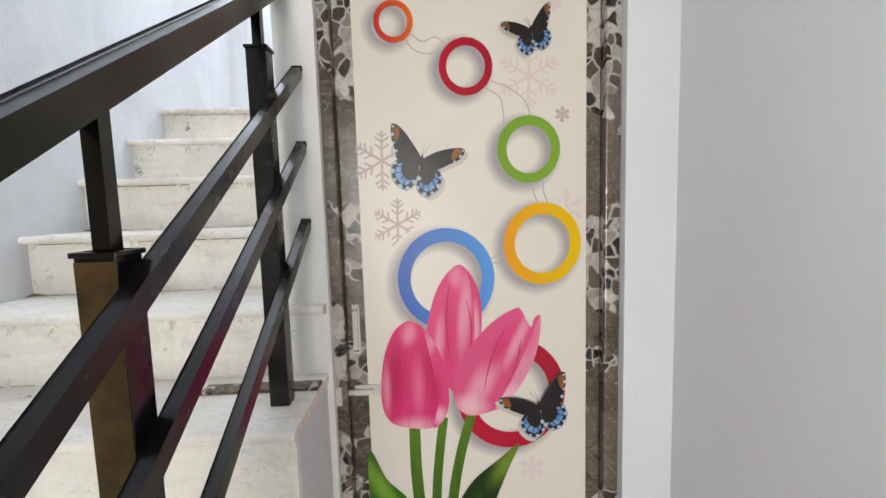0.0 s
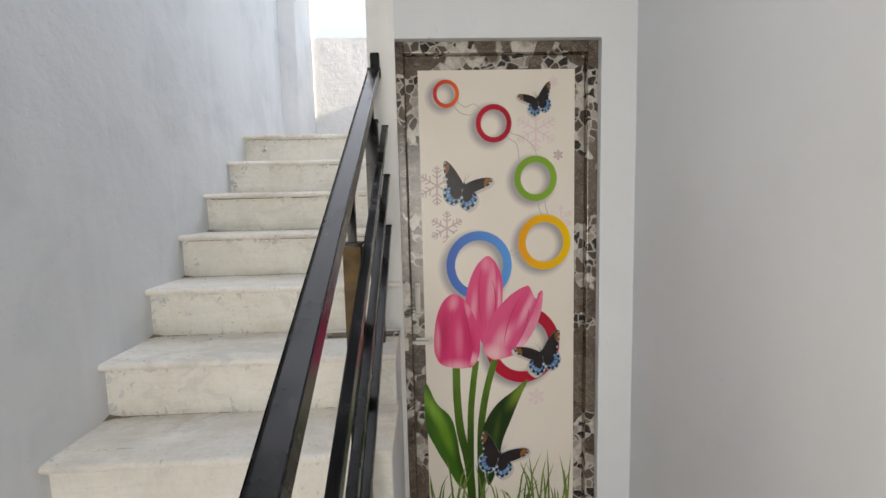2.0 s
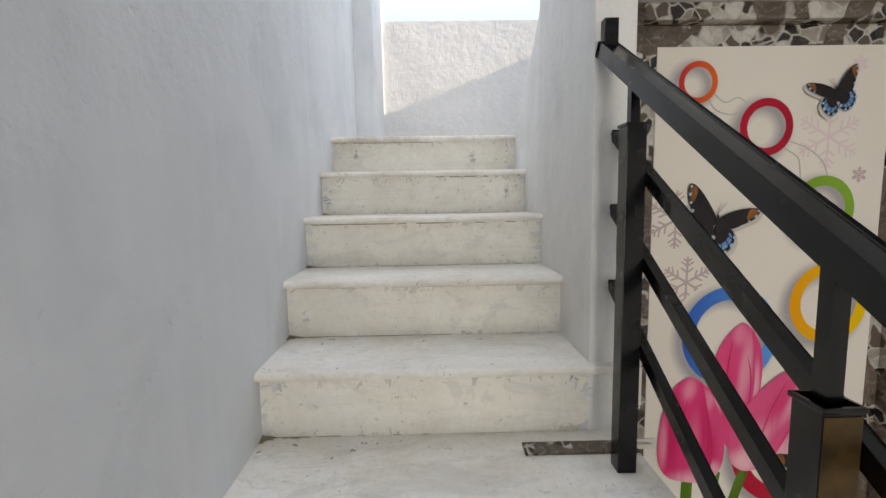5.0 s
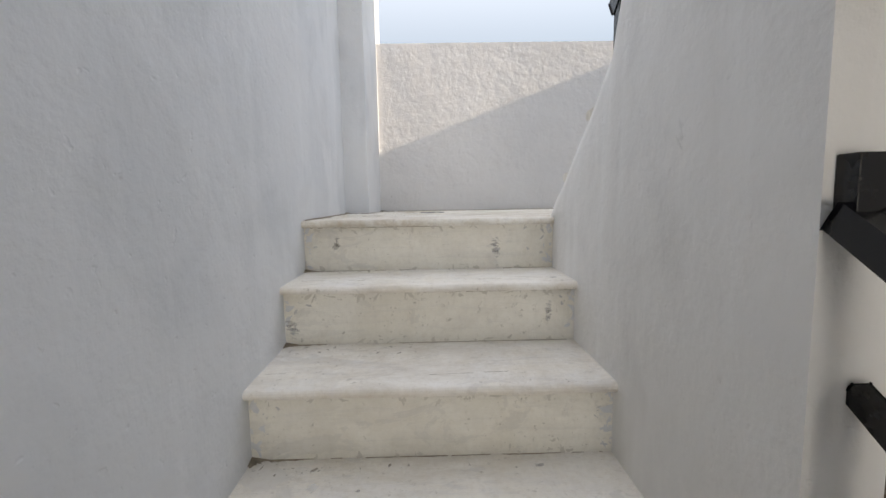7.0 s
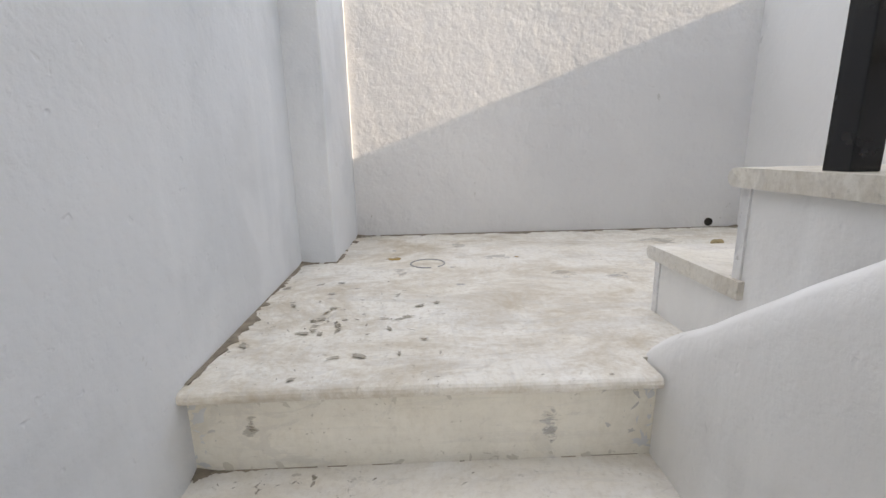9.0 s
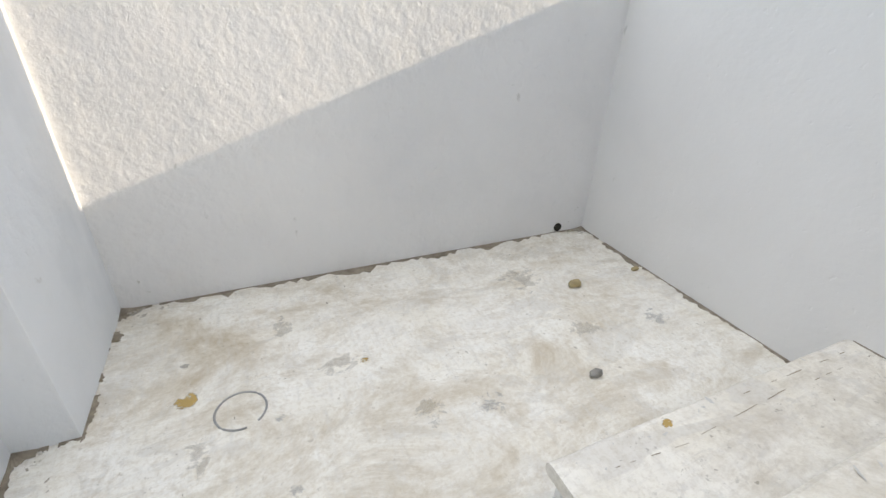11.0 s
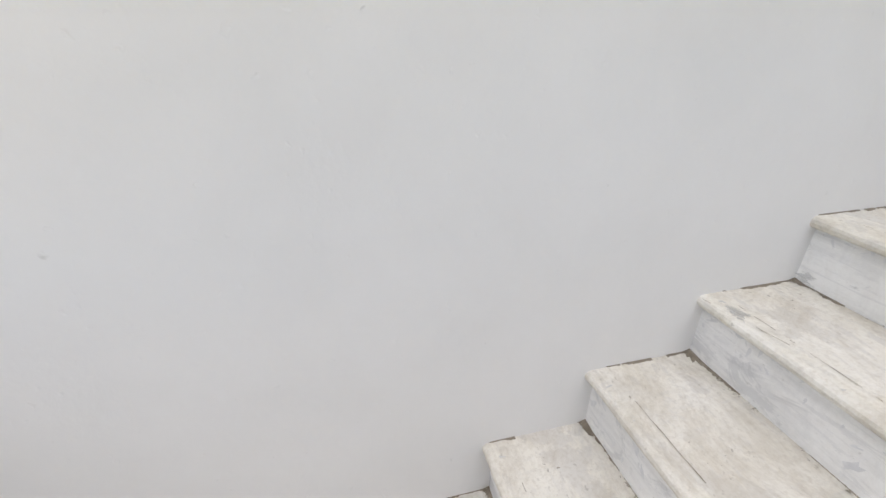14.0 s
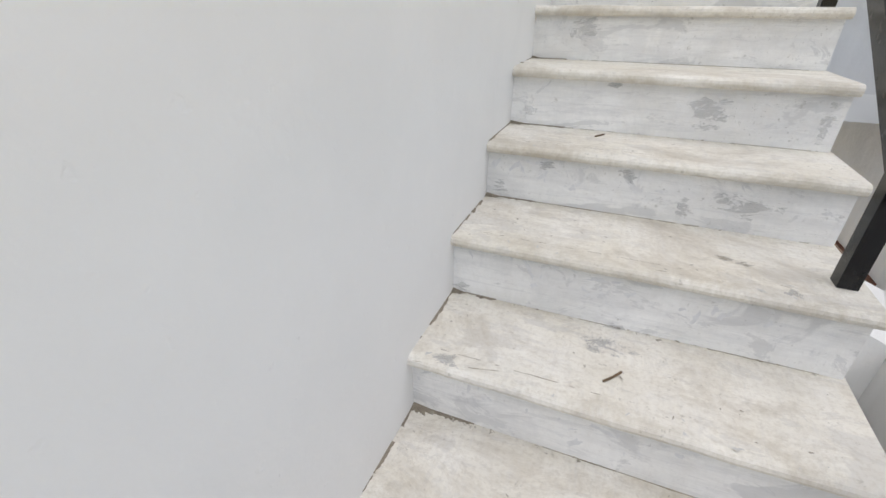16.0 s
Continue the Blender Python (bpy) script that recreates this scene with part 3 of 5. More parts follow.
# ---- the printed door ----
TULIP_A = [(0.634, 1.184), (0.600, 1.157), (0.573, 1.094), (0.561, 1.008), (0.565, 0.942), (0.591, 0.902), (0.640, 0.888), (0.689, 0.886), (0.726, 0.909), (0.742, 0.961), (0.736, 1.044), (0.712, 1.114), (0.680, 1.163), (0.655, 1.181)]
TULIP_B = [(0.773, 1.330), (0.736, 1.297), (0.707, 1.239), (0.688, 1.154), (0.699, 1.089), (0.729, 1.023), (0.760, 0.982), (0.793, 1.042), (0.827, 1.106), (0.835, 1.202), (0.826, 1.267), (0.799, 1.316)]
TULIP_C = [(0.927, 1.208), (0.882, 1.186), (0.827, 1.138), (0.779, 1.075), (0.754, 1.011), (0.759, 0.951), (0.784, 0.922), (0.814, 0.916), (0.866, 0.929), (0.910, 0.960), (0.961, 1.035), (0.987, 1.110), (0.992, 1.184), (0.977, 1.178), (0.966, 1.155), (0.941, 1.203)]
PETAL_A = [(0.680, 1.163), (0.712, 1.114), (0.736, 1.044), (0.742, 0.961), (0.726, 0.909), (0.698, 0.888), (0.712, 0.958), (0.702, 1.046), (0.689, 1.111)]
PETAL_B = [(0.799, 1.316), (0.826, 1.267), (0.835, 1.202), (0.827, 1.106), (0.809, 1.074), (0.815, 1.171), (0.809, 1.257)]
PETAL_C = [(0.992, 1.184), (0.987, 1.110), (0.961, 1.035), (0.910, 0.960), (0.866, 0.929), (0.915, 1.015), (0.955, 1.101)]
STEM_A = [(0.646, 0.886), (0.647, 0.761), (0.658, 0.625), (0.683, 0.509), (0.697, 0.387)]
STEM_B = [(0.726, 0.913), (0.711, 0.803), (0.700, 0.668), (0.697, 0.387)]
STEM_C = [(0.801, 0.914), (0.774, 0.822), (0.751, 0.711), (0.740, 0.598), (0.739, 0.384)]
LEAF_A = [(0.521, 0.828), (0.565, 0.743), (0.619, 0.684), (0.642, 0.603), (0.655, 0.510), (0.680, 0.388), (0.647, 0.390), (0.605, 0.467), (0.554, 0.562), (0.519, 0.655)]
LEAF_B = [(0.932, 0.828), (0.875, 0.784), (0.808, 0.731), (0.763, 0.665), (0.744, 0.597), (0.749, 0.505), (0.768, 0.387), (0.803, 0.455), (0.827, 0.570), (0.862, 0.660), (0.903, 0.760)]
THREAD_A = [(0.657, 1.902), (0.680, 1.876), (0.716, 1.866), (0.741, 1.876)]
THREAD_B = [(0.671, 1.916), (0.701, 1.896), (0.732, 1.907), (0.757, 1.891)]
THREAD_C = [(0.857, 1.781), (0.893, 1.758), (0.901, 1.726), (0.904, 1.689)]
THREAD_D = [(0.871, 1.798), (0.922, 1.777), (0.959, 1.745), (0.973, 1.708)]
THREAD_E = [(0.981, 1.540), (0.979, 1.514), (0.991, 1.482)]
THREAD_F = [(1.002, 1.544), (1.006, 1.513), (1.015, 1.486)]
THREAD_G = [(0.899, 1.345), (0.878, 1.352), (0.863, 1.335), (0.899, 1.328)]

DOOR = empty("door_1", (0.82, 0.895, 0), "closed door with a tulip and butterfly print in a brown marble frame", "door", "", "structure")
FRAME_Y = 0.924


def dpart(name, bm, material, parent=None, label=""):
    ob = part(name, bm, material, parent or DOOR, label)
    return ob if parent and parent is not DOOR else under(ob, DOOR)


for name, row in (("jamb", (0.434, 0.476, FRAME_Y, 1.0, 0, 2.123)), ("jamb", (1.158, 1.196, FRAME_Y, 1.0, 0, 2.123)), ("head", (0.476, 1.158, FRAME_Y, 1.0, 2.083, 2.123))):
    dpart(name, boxes(row, bevel=0.003), M_MARBLE)
leaf = dpart("leaf", boxes((0.4785, 1.1555, LEAF_Y, 0.99, 0.01, 2.0805), bevel=0.002), M_MARBLE, None, "door leaf with brown marble patterned border")
dpart("groove", boxes((0.474, 0.484, 0.962, 0.985, 0, 2.085), (1.150, 1.160, 0.962, 0.985, 0, 2.085), (0.474, 1.16, 0.962, 0.985, 2.075, 2.085)), M_JOINT)
sheet = dpart("print_panel", boxes((0.526, 1.118, LEAF_Y - 0.0025, LEAF_Y, 0.06, 2.030)), M_PRINT, None, "glossy cream printed panel with coloured rings and pink tulips")
layer_step = 0.0007


def flat(points, layer):
    """A thin printed shape from an outline in x and z."""
    y = LEAF_Y - 0.0025 - layer_step * layer
    bm = bmesh.new()
    bm.faces.new([bm.verts.new((x, y, z)) for x, z in points])
    r = bmesh.ops.extrude_face_region(bm, geom=bm.faces[:])
    for v in r["geom"]:
        if isinstance(v, bmesh.types.BMVert):
            v.co.y += layer_step * 0.9
    return bm


def smooth_loop(points, closed=True, n=6):
    out, c = [], len(points)
    for i in range(c if closed else c - 1):
        p = [Vector(points[(i + k) % c] if closed else points[min(max(i + k, 0), c - 1)]) for k in (-1, 0, 1, 2)]
        for s in range(n):
            u = s / n
            out.append(tuple(0.5 * (2 * p[1] + (p[2] - p[0]) * u + (2 * p[0] - 5 * p[1] + 4 * p[2] - p[3]) * u * u + (3 * p[1] - p[0] - 3 * p[2] + p[3]) * u ** 3)))
    return out if closed else out + [points[-1]]


def ribbon(points, w0, w1, layer):
    pts = smooth_loop(points, False)
    left, right = [], []
    for i, p in enumerate(pts):
        d = (Vector(pts[min(i + 1, len(pts) - 1)]) - Vector(pts[max(i - 1, 0)])).normalized()
        w = (w0 + (w1 - w0) * i / (len(pts) - 1)) / 2
        left.append((p[0] - d.y * w, p[1] + d.x * w)), right.append((p[0] + d.y * w, p[1] - d.x * w))
    return flat(left + right[::-1], layer)


def annulus(cx, cz, ro, ri, kz, layer):
    y = LEAF_Y - 0.0025 - layer_step * layer
    bm = bmesh.new()
    a = [bm.verts.new((cx + ro * math.cos(t), y, cz + ro * kz * math.sin(t))) for t in np.linspace(0, 2 * math.pi, 49)[:-1]]
    b = [bm.verts.new((cx + ri * math.cos(t), y, cz + ri * kz * math.sin(t))) for t in np.linspace(0, 2 * math.pi, 49)[:-1]]
    for i in range(48):
        j = (i + 1) % 48
        bm.faces.new((a[i], a[j], b[j], b[i]))
    return bm


P_GREY = plain("print_soft_grey", (0.56, 0.5, 0.45), (0.6, 0.54, 0.48), 0.3)
P_LINE = plain("print_thread", (0.5, 0.47, 0.42), None, 0.3)
P_FLAKE = plain("print_mauve", (0.48, 0.37, 0.36), (0.55, 0.42, 0.40), 0.3)
P_PINKF = plain("print_pale_pink", (0.72, 0.56, 0.56), (0.72, 0.6, 0.58), 0.3)
RINGS = [
    (0.630, 1.945, 0.049, 0.035, (0.55, 0.03, 0.03), (0.75, 0.13, 0.02)),
    (0.808, 1.834, 0.068, 0.049, (0.5, 0.01, 0.03), (0.4, 0.01, 0.03)),
    (0.967, 1.625, 0.082, 0.058, (0.17, 0.33, 0.03), (0.2, 0.38, 0.04)),
    (1.001, 1.379, 0.103, 0.074, (0.82, 0.33, 0.01), (0.8, 0.5, 0.01)),
    (0.744, 1.294, 0.128, 0.094, (0.01, 0.09, 0.42), (0.07, 0.3, 0.68)),
    (0.912, 0.972, 0.148, 0.105, (0.5, 0.01, 0.035), (0.42, 0.01, 0.03)),
]
def ring_tint(cx, cz, r, half):
    """Printed grey that fades into the cream on both sides of a ring."""
    m, t, p = nodes_of("print_soft_ring")
    c = t.nodes.new("ShaderNodeTexCoord")
    mp = t.nodes.new("ShaderNodeMapping")
    mp.vector_type = "TEXTURE"
    mp.inputs["Location"].default_value = (cx, LEAF_Y, cz)
    mp.inputs["Scale"].default_value = (1.0, 1.0, 1.05)
    t.links.new(c.outputs["Object"], mp.inputs[0])
    d = t.nodes.new("ShaderNodeVectorMath")
    d.operation = "LENGTH"
    t.links.new(mp.outputs[0], d.inputs[0])
    cream, grey = (0.745, 0.683, 0.603), (0.36, 0.33, 0.33)
    e0, e1 = half + 0.02, half - 0.006
    t.links.new(ramp(t, d.outputs["Value"], [(r - e0, cream), (r - e1, grey), (r + e1, grey), (r + e0, cream)]), p.inputs["Base Color"])
    p.inputs["Roughness"].default_value = 0.3
    p.inputs["Specular IOR Level"].default_value = 0.25
    return m


for i, (cx, cz, ro, ri, a, b) in enumerate(RINGS):
    m = shaded_print("print_ring", a, b, 0, cx - ro, cx + ro, 0.0, 0.3)
    dpart("ring_shadow", annulus(cx - 0.016, cz - 0.01, ro + 0.024, ri - 0.02, 1.05, 1 + 0.05 * i), ring_tint(cx - 0.016, cz - 0.01, (ro + ri) / 2, (ro - ri) / 2), sheet)
    dpart("ring", annulus(cx, cz, ro, ri, 1.05, 2), m, sheet)
for pts in (THREAD_A, THREAD_B, THREAD_C, THREAD_D, THREAD_E, THREAD_F, THREAD_G):
    dpart("thread", ribbon(pts, 0.003, 0.003, 1.5), P_LINE, sheet)


def snowflake(cx, cz, r, material, turn=0.0, width=0.006):
    bm = bmesh.new()
    count = [0]

    def stroke(p, q, w):
        y = LEAF_Y - 0.0025 - layer_step * 0.5 - 0.000008 * count[0]
        count[0] += 1
        d = (q - p).normalized()
        o = Vector((-d.y, d.x)) * w / 2
        bm.faces.new([bm.verts.new((c.x, y, c.y)) for c in (p - o, q - o, q + o, p + o)])

    c = Vector((cx, cz))
    for k in range(6):
        a = turn + k * math.pi / 3
        d = Vector((math.cos(a), math.sin(a)))
        stroke(c, c + d * r, width)
        for f, l in ((0.38, 0.3), (0.62, 0.3), (0.8, 0.2)):
            for s in (-1, 1):
                e = Vector((math.cos(a + s * 0.9), math.sin(a + s * 0.9)))
                stroke(c + d * r * f, c + d * r * f + e * r * l, width * 0.8)
    return bm


for cx, cz, r, m, w in ((0.622, 1.441, 0.068, P_FLAKE, 0.006), (0.588, 1.605, 0.075, P_FLAKE, 0.006), (0.969, 1.808, 0.085, P_PINKF, 0.007), (1.055, 1.712, 0.02, P_FLAKE, 0.005), (0.967, 0.754, 0.035, P_PINKF, 0.006), (1.085, 1.47, 0.05, P_PINKF, 0.005), (1.035, 1.985, 0.02, P_PINKF, 0.008)):
    cx = min(cx, 1.115 - r)
    dpart("snowflake", snowflake(cx, cz, r, m, 0.5, w), m, sheet)

P_STEM = shaded_print("print_stem", (0.025, 0.07, 0.006), (0.09, 0.19, 0.015), 2, 0.5, 0.9, 0.4)
P_LEAF = soft_print("print_leaf", (0.035, 0.12, 0.008), [(0.55, 0.72, 0.035, 0.16, -0.5, (0.2, 0.4, 0.05), 0.9), (0.60, 0.6, 0.03, 0.14, -0.4, (0.13, 0.3, 0.02), 0.7), (0.66, 0.5, 0.04, 0.14, -0.2, (0.008, 0.03, 0.004), 0.8), (0.53, 0.6, 0.03, 0.12, 0.0, (0.02, 0.07, 0.005), 0.6)])
P_LEAFD = soft_print("print_dark_leaf", (0.012, 0.035, 0.006), [(0.90, 0.78, 0.04, 0.12, 0.6, (0.16, 0.26, 0.03), 0.9), (0.80, 0.6, 0.02, 0.14, 0.2, (0.05, 0.1, 0.015), 0.6)])
HOT, PALE, DEEP = (0.74, 0.035, 0.17), (0.85, 0.46, 0.53), (0.5, 0.004, 0.07)
P_TULIP = [
    soft_print("print_tulip", HOT, [(0.60, 1.03, 0.035, 0.16, 0.05, DEEP, 0.75), (0.70, 1.03, 0.04, 0.16, -0.1, DEEP, 0.55), (0.66, 1.0, 0.026, 0.12, 0.0, (0.8, 0.2, 0.32), 0.6), (0.645, 0.885, 0.09, 0.05, 0.0, PALE, 0.8), (0.575, 1.0, 0.018, 0.1, 0.0, PALE, 0.5), (0.64, 1.15, 0.03, 0.05, 0.2, (0.85, 0.36, 0.45), 0.6)]),
    soft_print("print_tulip", (0.76, 0.07, 0.21), [(0.79, 1.2, 0.026, 0.16, 0.1, PALE, 0.6), (0.745, 1.15, 0.03, 0.16, 0.05, (0.72, 0.03, 0.15), 0.7), (0.72, 1.12, 0.02, 0.12, 0.1, PALE, 0.55), (0.77, 1.3, 0.03, 0.05, 0.0, (0.85, 0.3, 0.42), 0.6)]),
    soft_print("print_tulip", (0.77, 0.09, 0.23), [(0.83, 1.0, 0.045, 0.12, 0.5, PALE, 0.65), (0.88, 1.1, 0.03, 0.12, 0.55, (0.7, 0.03, 0.15), 0.75), (0.80, 0.94, 0.07, 0.05, 0.3, (0.84, 0.5, 0.53), 0.85), (0.93, 1.12, 0.022, 0.12, 0.45, PALE, 0.6)]),
]
P_PETAL = soft_print("print_petal", (0.76, 0.06, 0.2), [(0.705, 0.98, 0.03, 0.1, 0.0, (0.62, 0.012, 0.1), 0.8), (0.82, 1.16, 0.015, 0.1, 0.0, PALE, 0.7), (0.69, 1.12, 0.03, 0.06, 0.3, (0.84, 0.34, 0.45), 0.7), (0.715, 0.92, 0.03, 0.04, 0.0, PALE, 0.8)])
P_PETALW = soft_print("print_petal_light", (0.82, 0.26, 0.38), [(0.965, 1.13, 0.03, 0.08, 0.3, (0.76, 0.08, 0.22), 0.7), (0.91, 0.97, 0.05, 0.05, 0.6, PALE, 0.8)])
for n_stem, (stem, w) in enumerate(((STEM_B, 0.024), (STEM_A, 0.03), (STEM_C, 0.026))):
    dpart("stem", ribbon(stem + [(stem[-1][0] + 0.005, 0.2)], w, w * 1.15, 2.6 + 0.3 * n_stem), P_STEM, sheet)
dpart("leaf_blade", flat(smooth_loop(LEAF_A + []), 4), P_LEAF, sheet)
dpart("leaf_blade", flat(smooth_loop(LEAF_B), 4.2), P_LEAFD, sheet)
dpart("tulip", flat(smooth_loop(TULIP_B), 5), P_TULIP[1], sheet)
dpart("petal", flat(smooth_loop(PETAL_B), 6), P_PETAL, sheet)
dpart("tulip", flat(smooth_loop(TULIP_C), 7), P_TULIP[2], sheet)
dpart("petal", flat(smooth_loop(PETAL_C), 8), P_PETALW, sheet)
dpart("tulip", flat(smooth_loop(TULIP_A), 7), P_TULIP[0], sheet)
dpart("petal", flat(smooth_loop(PETAL_A), 8), P_PETAL, sheet)
P_VEIN = shaded_print("print_petal_vein", (0.55, 0.012, 0.09), (0.64, 0.05, 0.16), 2, 1.2, 0.9, 0.0)
for outline, layer, lean in ((TULIP_B, 5.5, 0.0), (TULIP_C, 7.5, 0.35), (TULIP_A, 7.5, 0.0)):
    cx, cz = sum(p[0] for p in outline) / len(outline), sum(p[1] for p in outline) / len(outline)
    hh = 0.36 * (max(p[1] for p in outline) - min(p[1] for p in outline))
    for dx, dz, k, w, m in ((-0.012, 0.0, 0.9, 0.0035, P_VEIN), (0.03, -0.02, 0.7, 0.003, P_VEIN)):
        pts = [(cx + dx + (0.012 * (dx > 0) - 0.006) * (1 - u * u) * 2 + lean * u * hh * k, cz + dz + u * hh * k) for u in (-1, -0.5, 0, 0.5, 1)]
        left = smooth_loop([pts[0]] + [(x - w / 2, z) for x, z in pts[1:-1]] + [pts[-1]] + [(x + w / 2, z) for x, z in pts[1:-1][::-1]])
        dpart("petal_streak", flat(left, layer), m, sheet)
bm = bmesh.new()
rng = random.Random(5)
for i in range(46):
    x, h, b = rng.uniform(0.54, 1.10), rng.uniform(0.05, 0.24), rng.uniform(-0.07, 0.07)
    y = LEAF_Y - 0.0025 - layer_step * rng.uniform(4.5, 6.0)
    base = 0.26 + rng.uniform(0, 0.06)
    pts = [(x - 0.004, base), (x + 0.004, base), (x + b * 0.4 + 0.003, base + h * 0.6), (min(max(x + b, 0.53), 1.11), base + h), (x + b * 0.4 - 0.003, base + h * 0.6)]
    bm.faces.new([bm.verts.new((px, y, pz)) for px, pz in pts])
tagged(dpart("printed_grass", bm, plain("print_grass", (0.05, 0.11, 0.015), (0.22, 0.27, 0.08), 0.3, 0.0, 14.0), sheet), "", "", "", "stuff")

P_WING = plain("print_wing_black", (0.012, 0.01, 0.012), (0.03, 0.022, 0.02), 0.3)
P_BLUE = plain("print_wing_blue", (0.06, 0.2, 0.5), (0.25, 0.45, 0.65), 0.3, 0.0, 60.0)
P_EDGE = plain("print_wing_edge", (0.42, 0.5, 0.58), (0.15, 0.16, 0.2), 0.3, 0.0, 90.0)
P_SPOT = plain("print_wing_spot", (0.45, 0.55, 0.62), (0.3, 0.4, 0.5), 0.3, 0.0, 60.0)
P_TIP = plain("print_wing_tip", (0.32, 0.12, 0.03), (0.1, 0.04, 0.015), 0.3, 0.0, 30.0)


def butterfly(cx, cz, size, turn=0.0, flip=1):
    def put(pts, k=1.0, about=(0, 0)):
        ca, sa = math.cos(turn), math.sin(turn)
        out = []
        for x, z in smooth_loop(pts, True, 4):
            x, z = about[0] + (x - about[0]) * k, about[1] + (z - about[1]) * k
            x *= flip
            out.append((cx + size * (x * ca - z * sa), cz + size * (x * sa + z * ca)))
        return out

    ul = [(0, 0.1), (-0.3, 0.7), (-0.62, 1.12), (-0.85, 1.2), (-0.88, 0.85), (-0.8, 0.5), (-0.7, 0.15), (-0.3, -0.1)]
    ur = [(0, 0.1), (0.45, 0.36), (1.0, 0.46), (1.28, 0.4), (1.15, 0.15), (0.8, -0.02), (0.4, -0.15)]
    ll = [(-0.1, 0.05), (-0.5, 0.2), (-0.82, 0.1), (-0.92, -0.25), (-0.75, -0.6), (-0.45, -0.72), (-0.15, -0.45)]
    lr = [(0.0, 0.05), (0.4, -0.1), (0.58, -0.4), (0.45, -0.75), (0.1, -0.95), (-0.18, -0.7), (-0.12, -0.3)]
    sh = [(x + 0.1, z - 0.12) for x, z in lr]
    dpart("butterfly_shadow", flat(put(sh), 8.5), P_GREY, sheet)
    sh = [(x + 0.1, z - 0.1) for x, z in ur]
    dpart("butterfly_shadow", flat(put(sh), 8.6), P_GREY, sheet)
    for w, c in ((ll, (-0.5, -0.2)), (lr, (0.2, -0.4))):
        dpart("wing_edge", flat(put(w, 1.06, c), 9), P_EDGE, sheet)
        dpart("wing", flat(put(w, 0.96, c), 10), P_WING, sheet)
        dpart("wing_band", flat(put(w, 0.72, c), 11), P_BLUE, sheet)
        dpart("wing_core", flat(put(w, 0.6, (c[0] * 0.35, c[1] * 0.2)), 12), P_WING, sheet)
    for w, tip in ((ul, [(-0.62, 1.08), (-0.82, 1.16), (-0.85, 0.85), (-0.76, 0.6), (-0.62, 0.85)]), (ur, [(0.95, 0.43), (1.22, 0.38), (1.1, 0.18), (0.85, 0.1)])):
        dpart("wing_edge", flat(put(w, 1.03, w[3]), 9.5), P_EDGE, sheet)
        dpart("wing", flat(put(w), 12.5), P_WING, sheet)
        dpart("wing_tip", flat(put(tip, 0.9, tip[1]), 13.5), P_TIP, sheet)
    bm = bmesh.new()
    for w, lo, hi, c, r in ((ll, 2, 6, (-0.5, -0.2), 0.055), (lr, 2, 6, (0.2, -0.4), 0.055), (ul, 3, 6, (-0.5, 0.5), 0.04), (ur, 3, 5, (0.7, 0.15), 0.04)):
        loop = put(w, 0.9, c)
        for q in range(lo * 4, hi * 4, 3):
            px, pz = loop[q]
            rr = r * size * (1 + 0.3 * (q % 2))
            bm.faces.new([bm.verts.new((px + rr * math.cos(a), LEAF_Y - 0.0025 - layer_step * 14, pz + rr * math.sin(a))) for a in np.linspace(0, 2 * math.pi, 9)[:-1]])
    dpart("wing_spots", bm, P_SPOT, sheet, "pale blue spots along the wing edge")
    bm = bmesh.new()
    for w, c in ((ll, (-0.5, -0.2)), (lr, (0.2, -0.4))):
        outer, inner = put(w, 0.74, c), put(w, 0.42, (c[0] * 0.5, c[1] * 0.4))
        for q in range(6, 26, 3):
            a, b = Vector(outer[q]), Vector(inner[q])
            o = (b - a).orthogonal().normalized() * 0.014 * size
            bm.faces.new([bm.verts.new((p.x, LEAF_Y - 0.0025 - layer_step * 13.2, p.y)) for p in (a - o, b - o, b + o, a + o)])
    dpart("wing_veins", bm, P_WING, sheet)
    dpart("body", flat(put([(0, 0.3), (0.06, 0.1), (0.02, -0.35), (-0.06, -0.1)]), 14), P_WING, sheet)
    for x in (0.12, 0.3):
        a = put([(0, 0.25), (x * 0.5, 0.45), (x, 0.62)])
        dpart("antenna", ribbon([a[0], a[4], a[8]], 0.0025, 0.0015, 9), P_LINE, sheet)


butterfly(0.690, 1.592, 0.086)
butterfly(0.972, 1.912, 0.058, 0.0, -1)
butterfly(0.985, 0.925, 0.085, 0.0, -1)
butterfly(0.815, 0.505, 0.092, -0.08)

# bolts on the leaf and its keep on the frame
latch = dpart("bolt", boxes((0.492, 0.512, LEAF_Y - 0.006, LEAF_Y, 1.10, 1.235), (0.498, 0.508, LEAF_Y - 0.016, LEAF_Y - 0.006, 1.115, 1.225), bevel=0.003), M_BOLT, leaf, "white painted tower bolt")
dpart("bolt", boxes((0.49, 0.556, LEAF_Y - 0.006, LEAF_Y, 0.985, 1.015), (0.436, 0.54, LEAF_Y - 0.02, LEAF_Y - 0.006, 0.993, 1.006), bevel=0.003), M_BOLT, leaf, "white painted sliding bolt across the frame")
dpart("keep", boxes((0.438, 0.462, FRAME_Y - 0.008, FRAME_Y, 0.975, 1.025), bevel=0.003), M_BOLT, DOOR, "white painted bolt keep")
for x, z, o in ((0.502, 1.222, latch), (0.502, 1.113, latch)):
    for dx in (-0.004, 0.004):
        dpart("screw", tube([(x + dx, LEAF_Y - 0.0165, z), (x + dx, LEAF_Y - 0.019, z)], 0.0022, 8), M_GAP, o)

DOOR.location = DOOR.location + Vector((0.011, 0.027, 0.0))

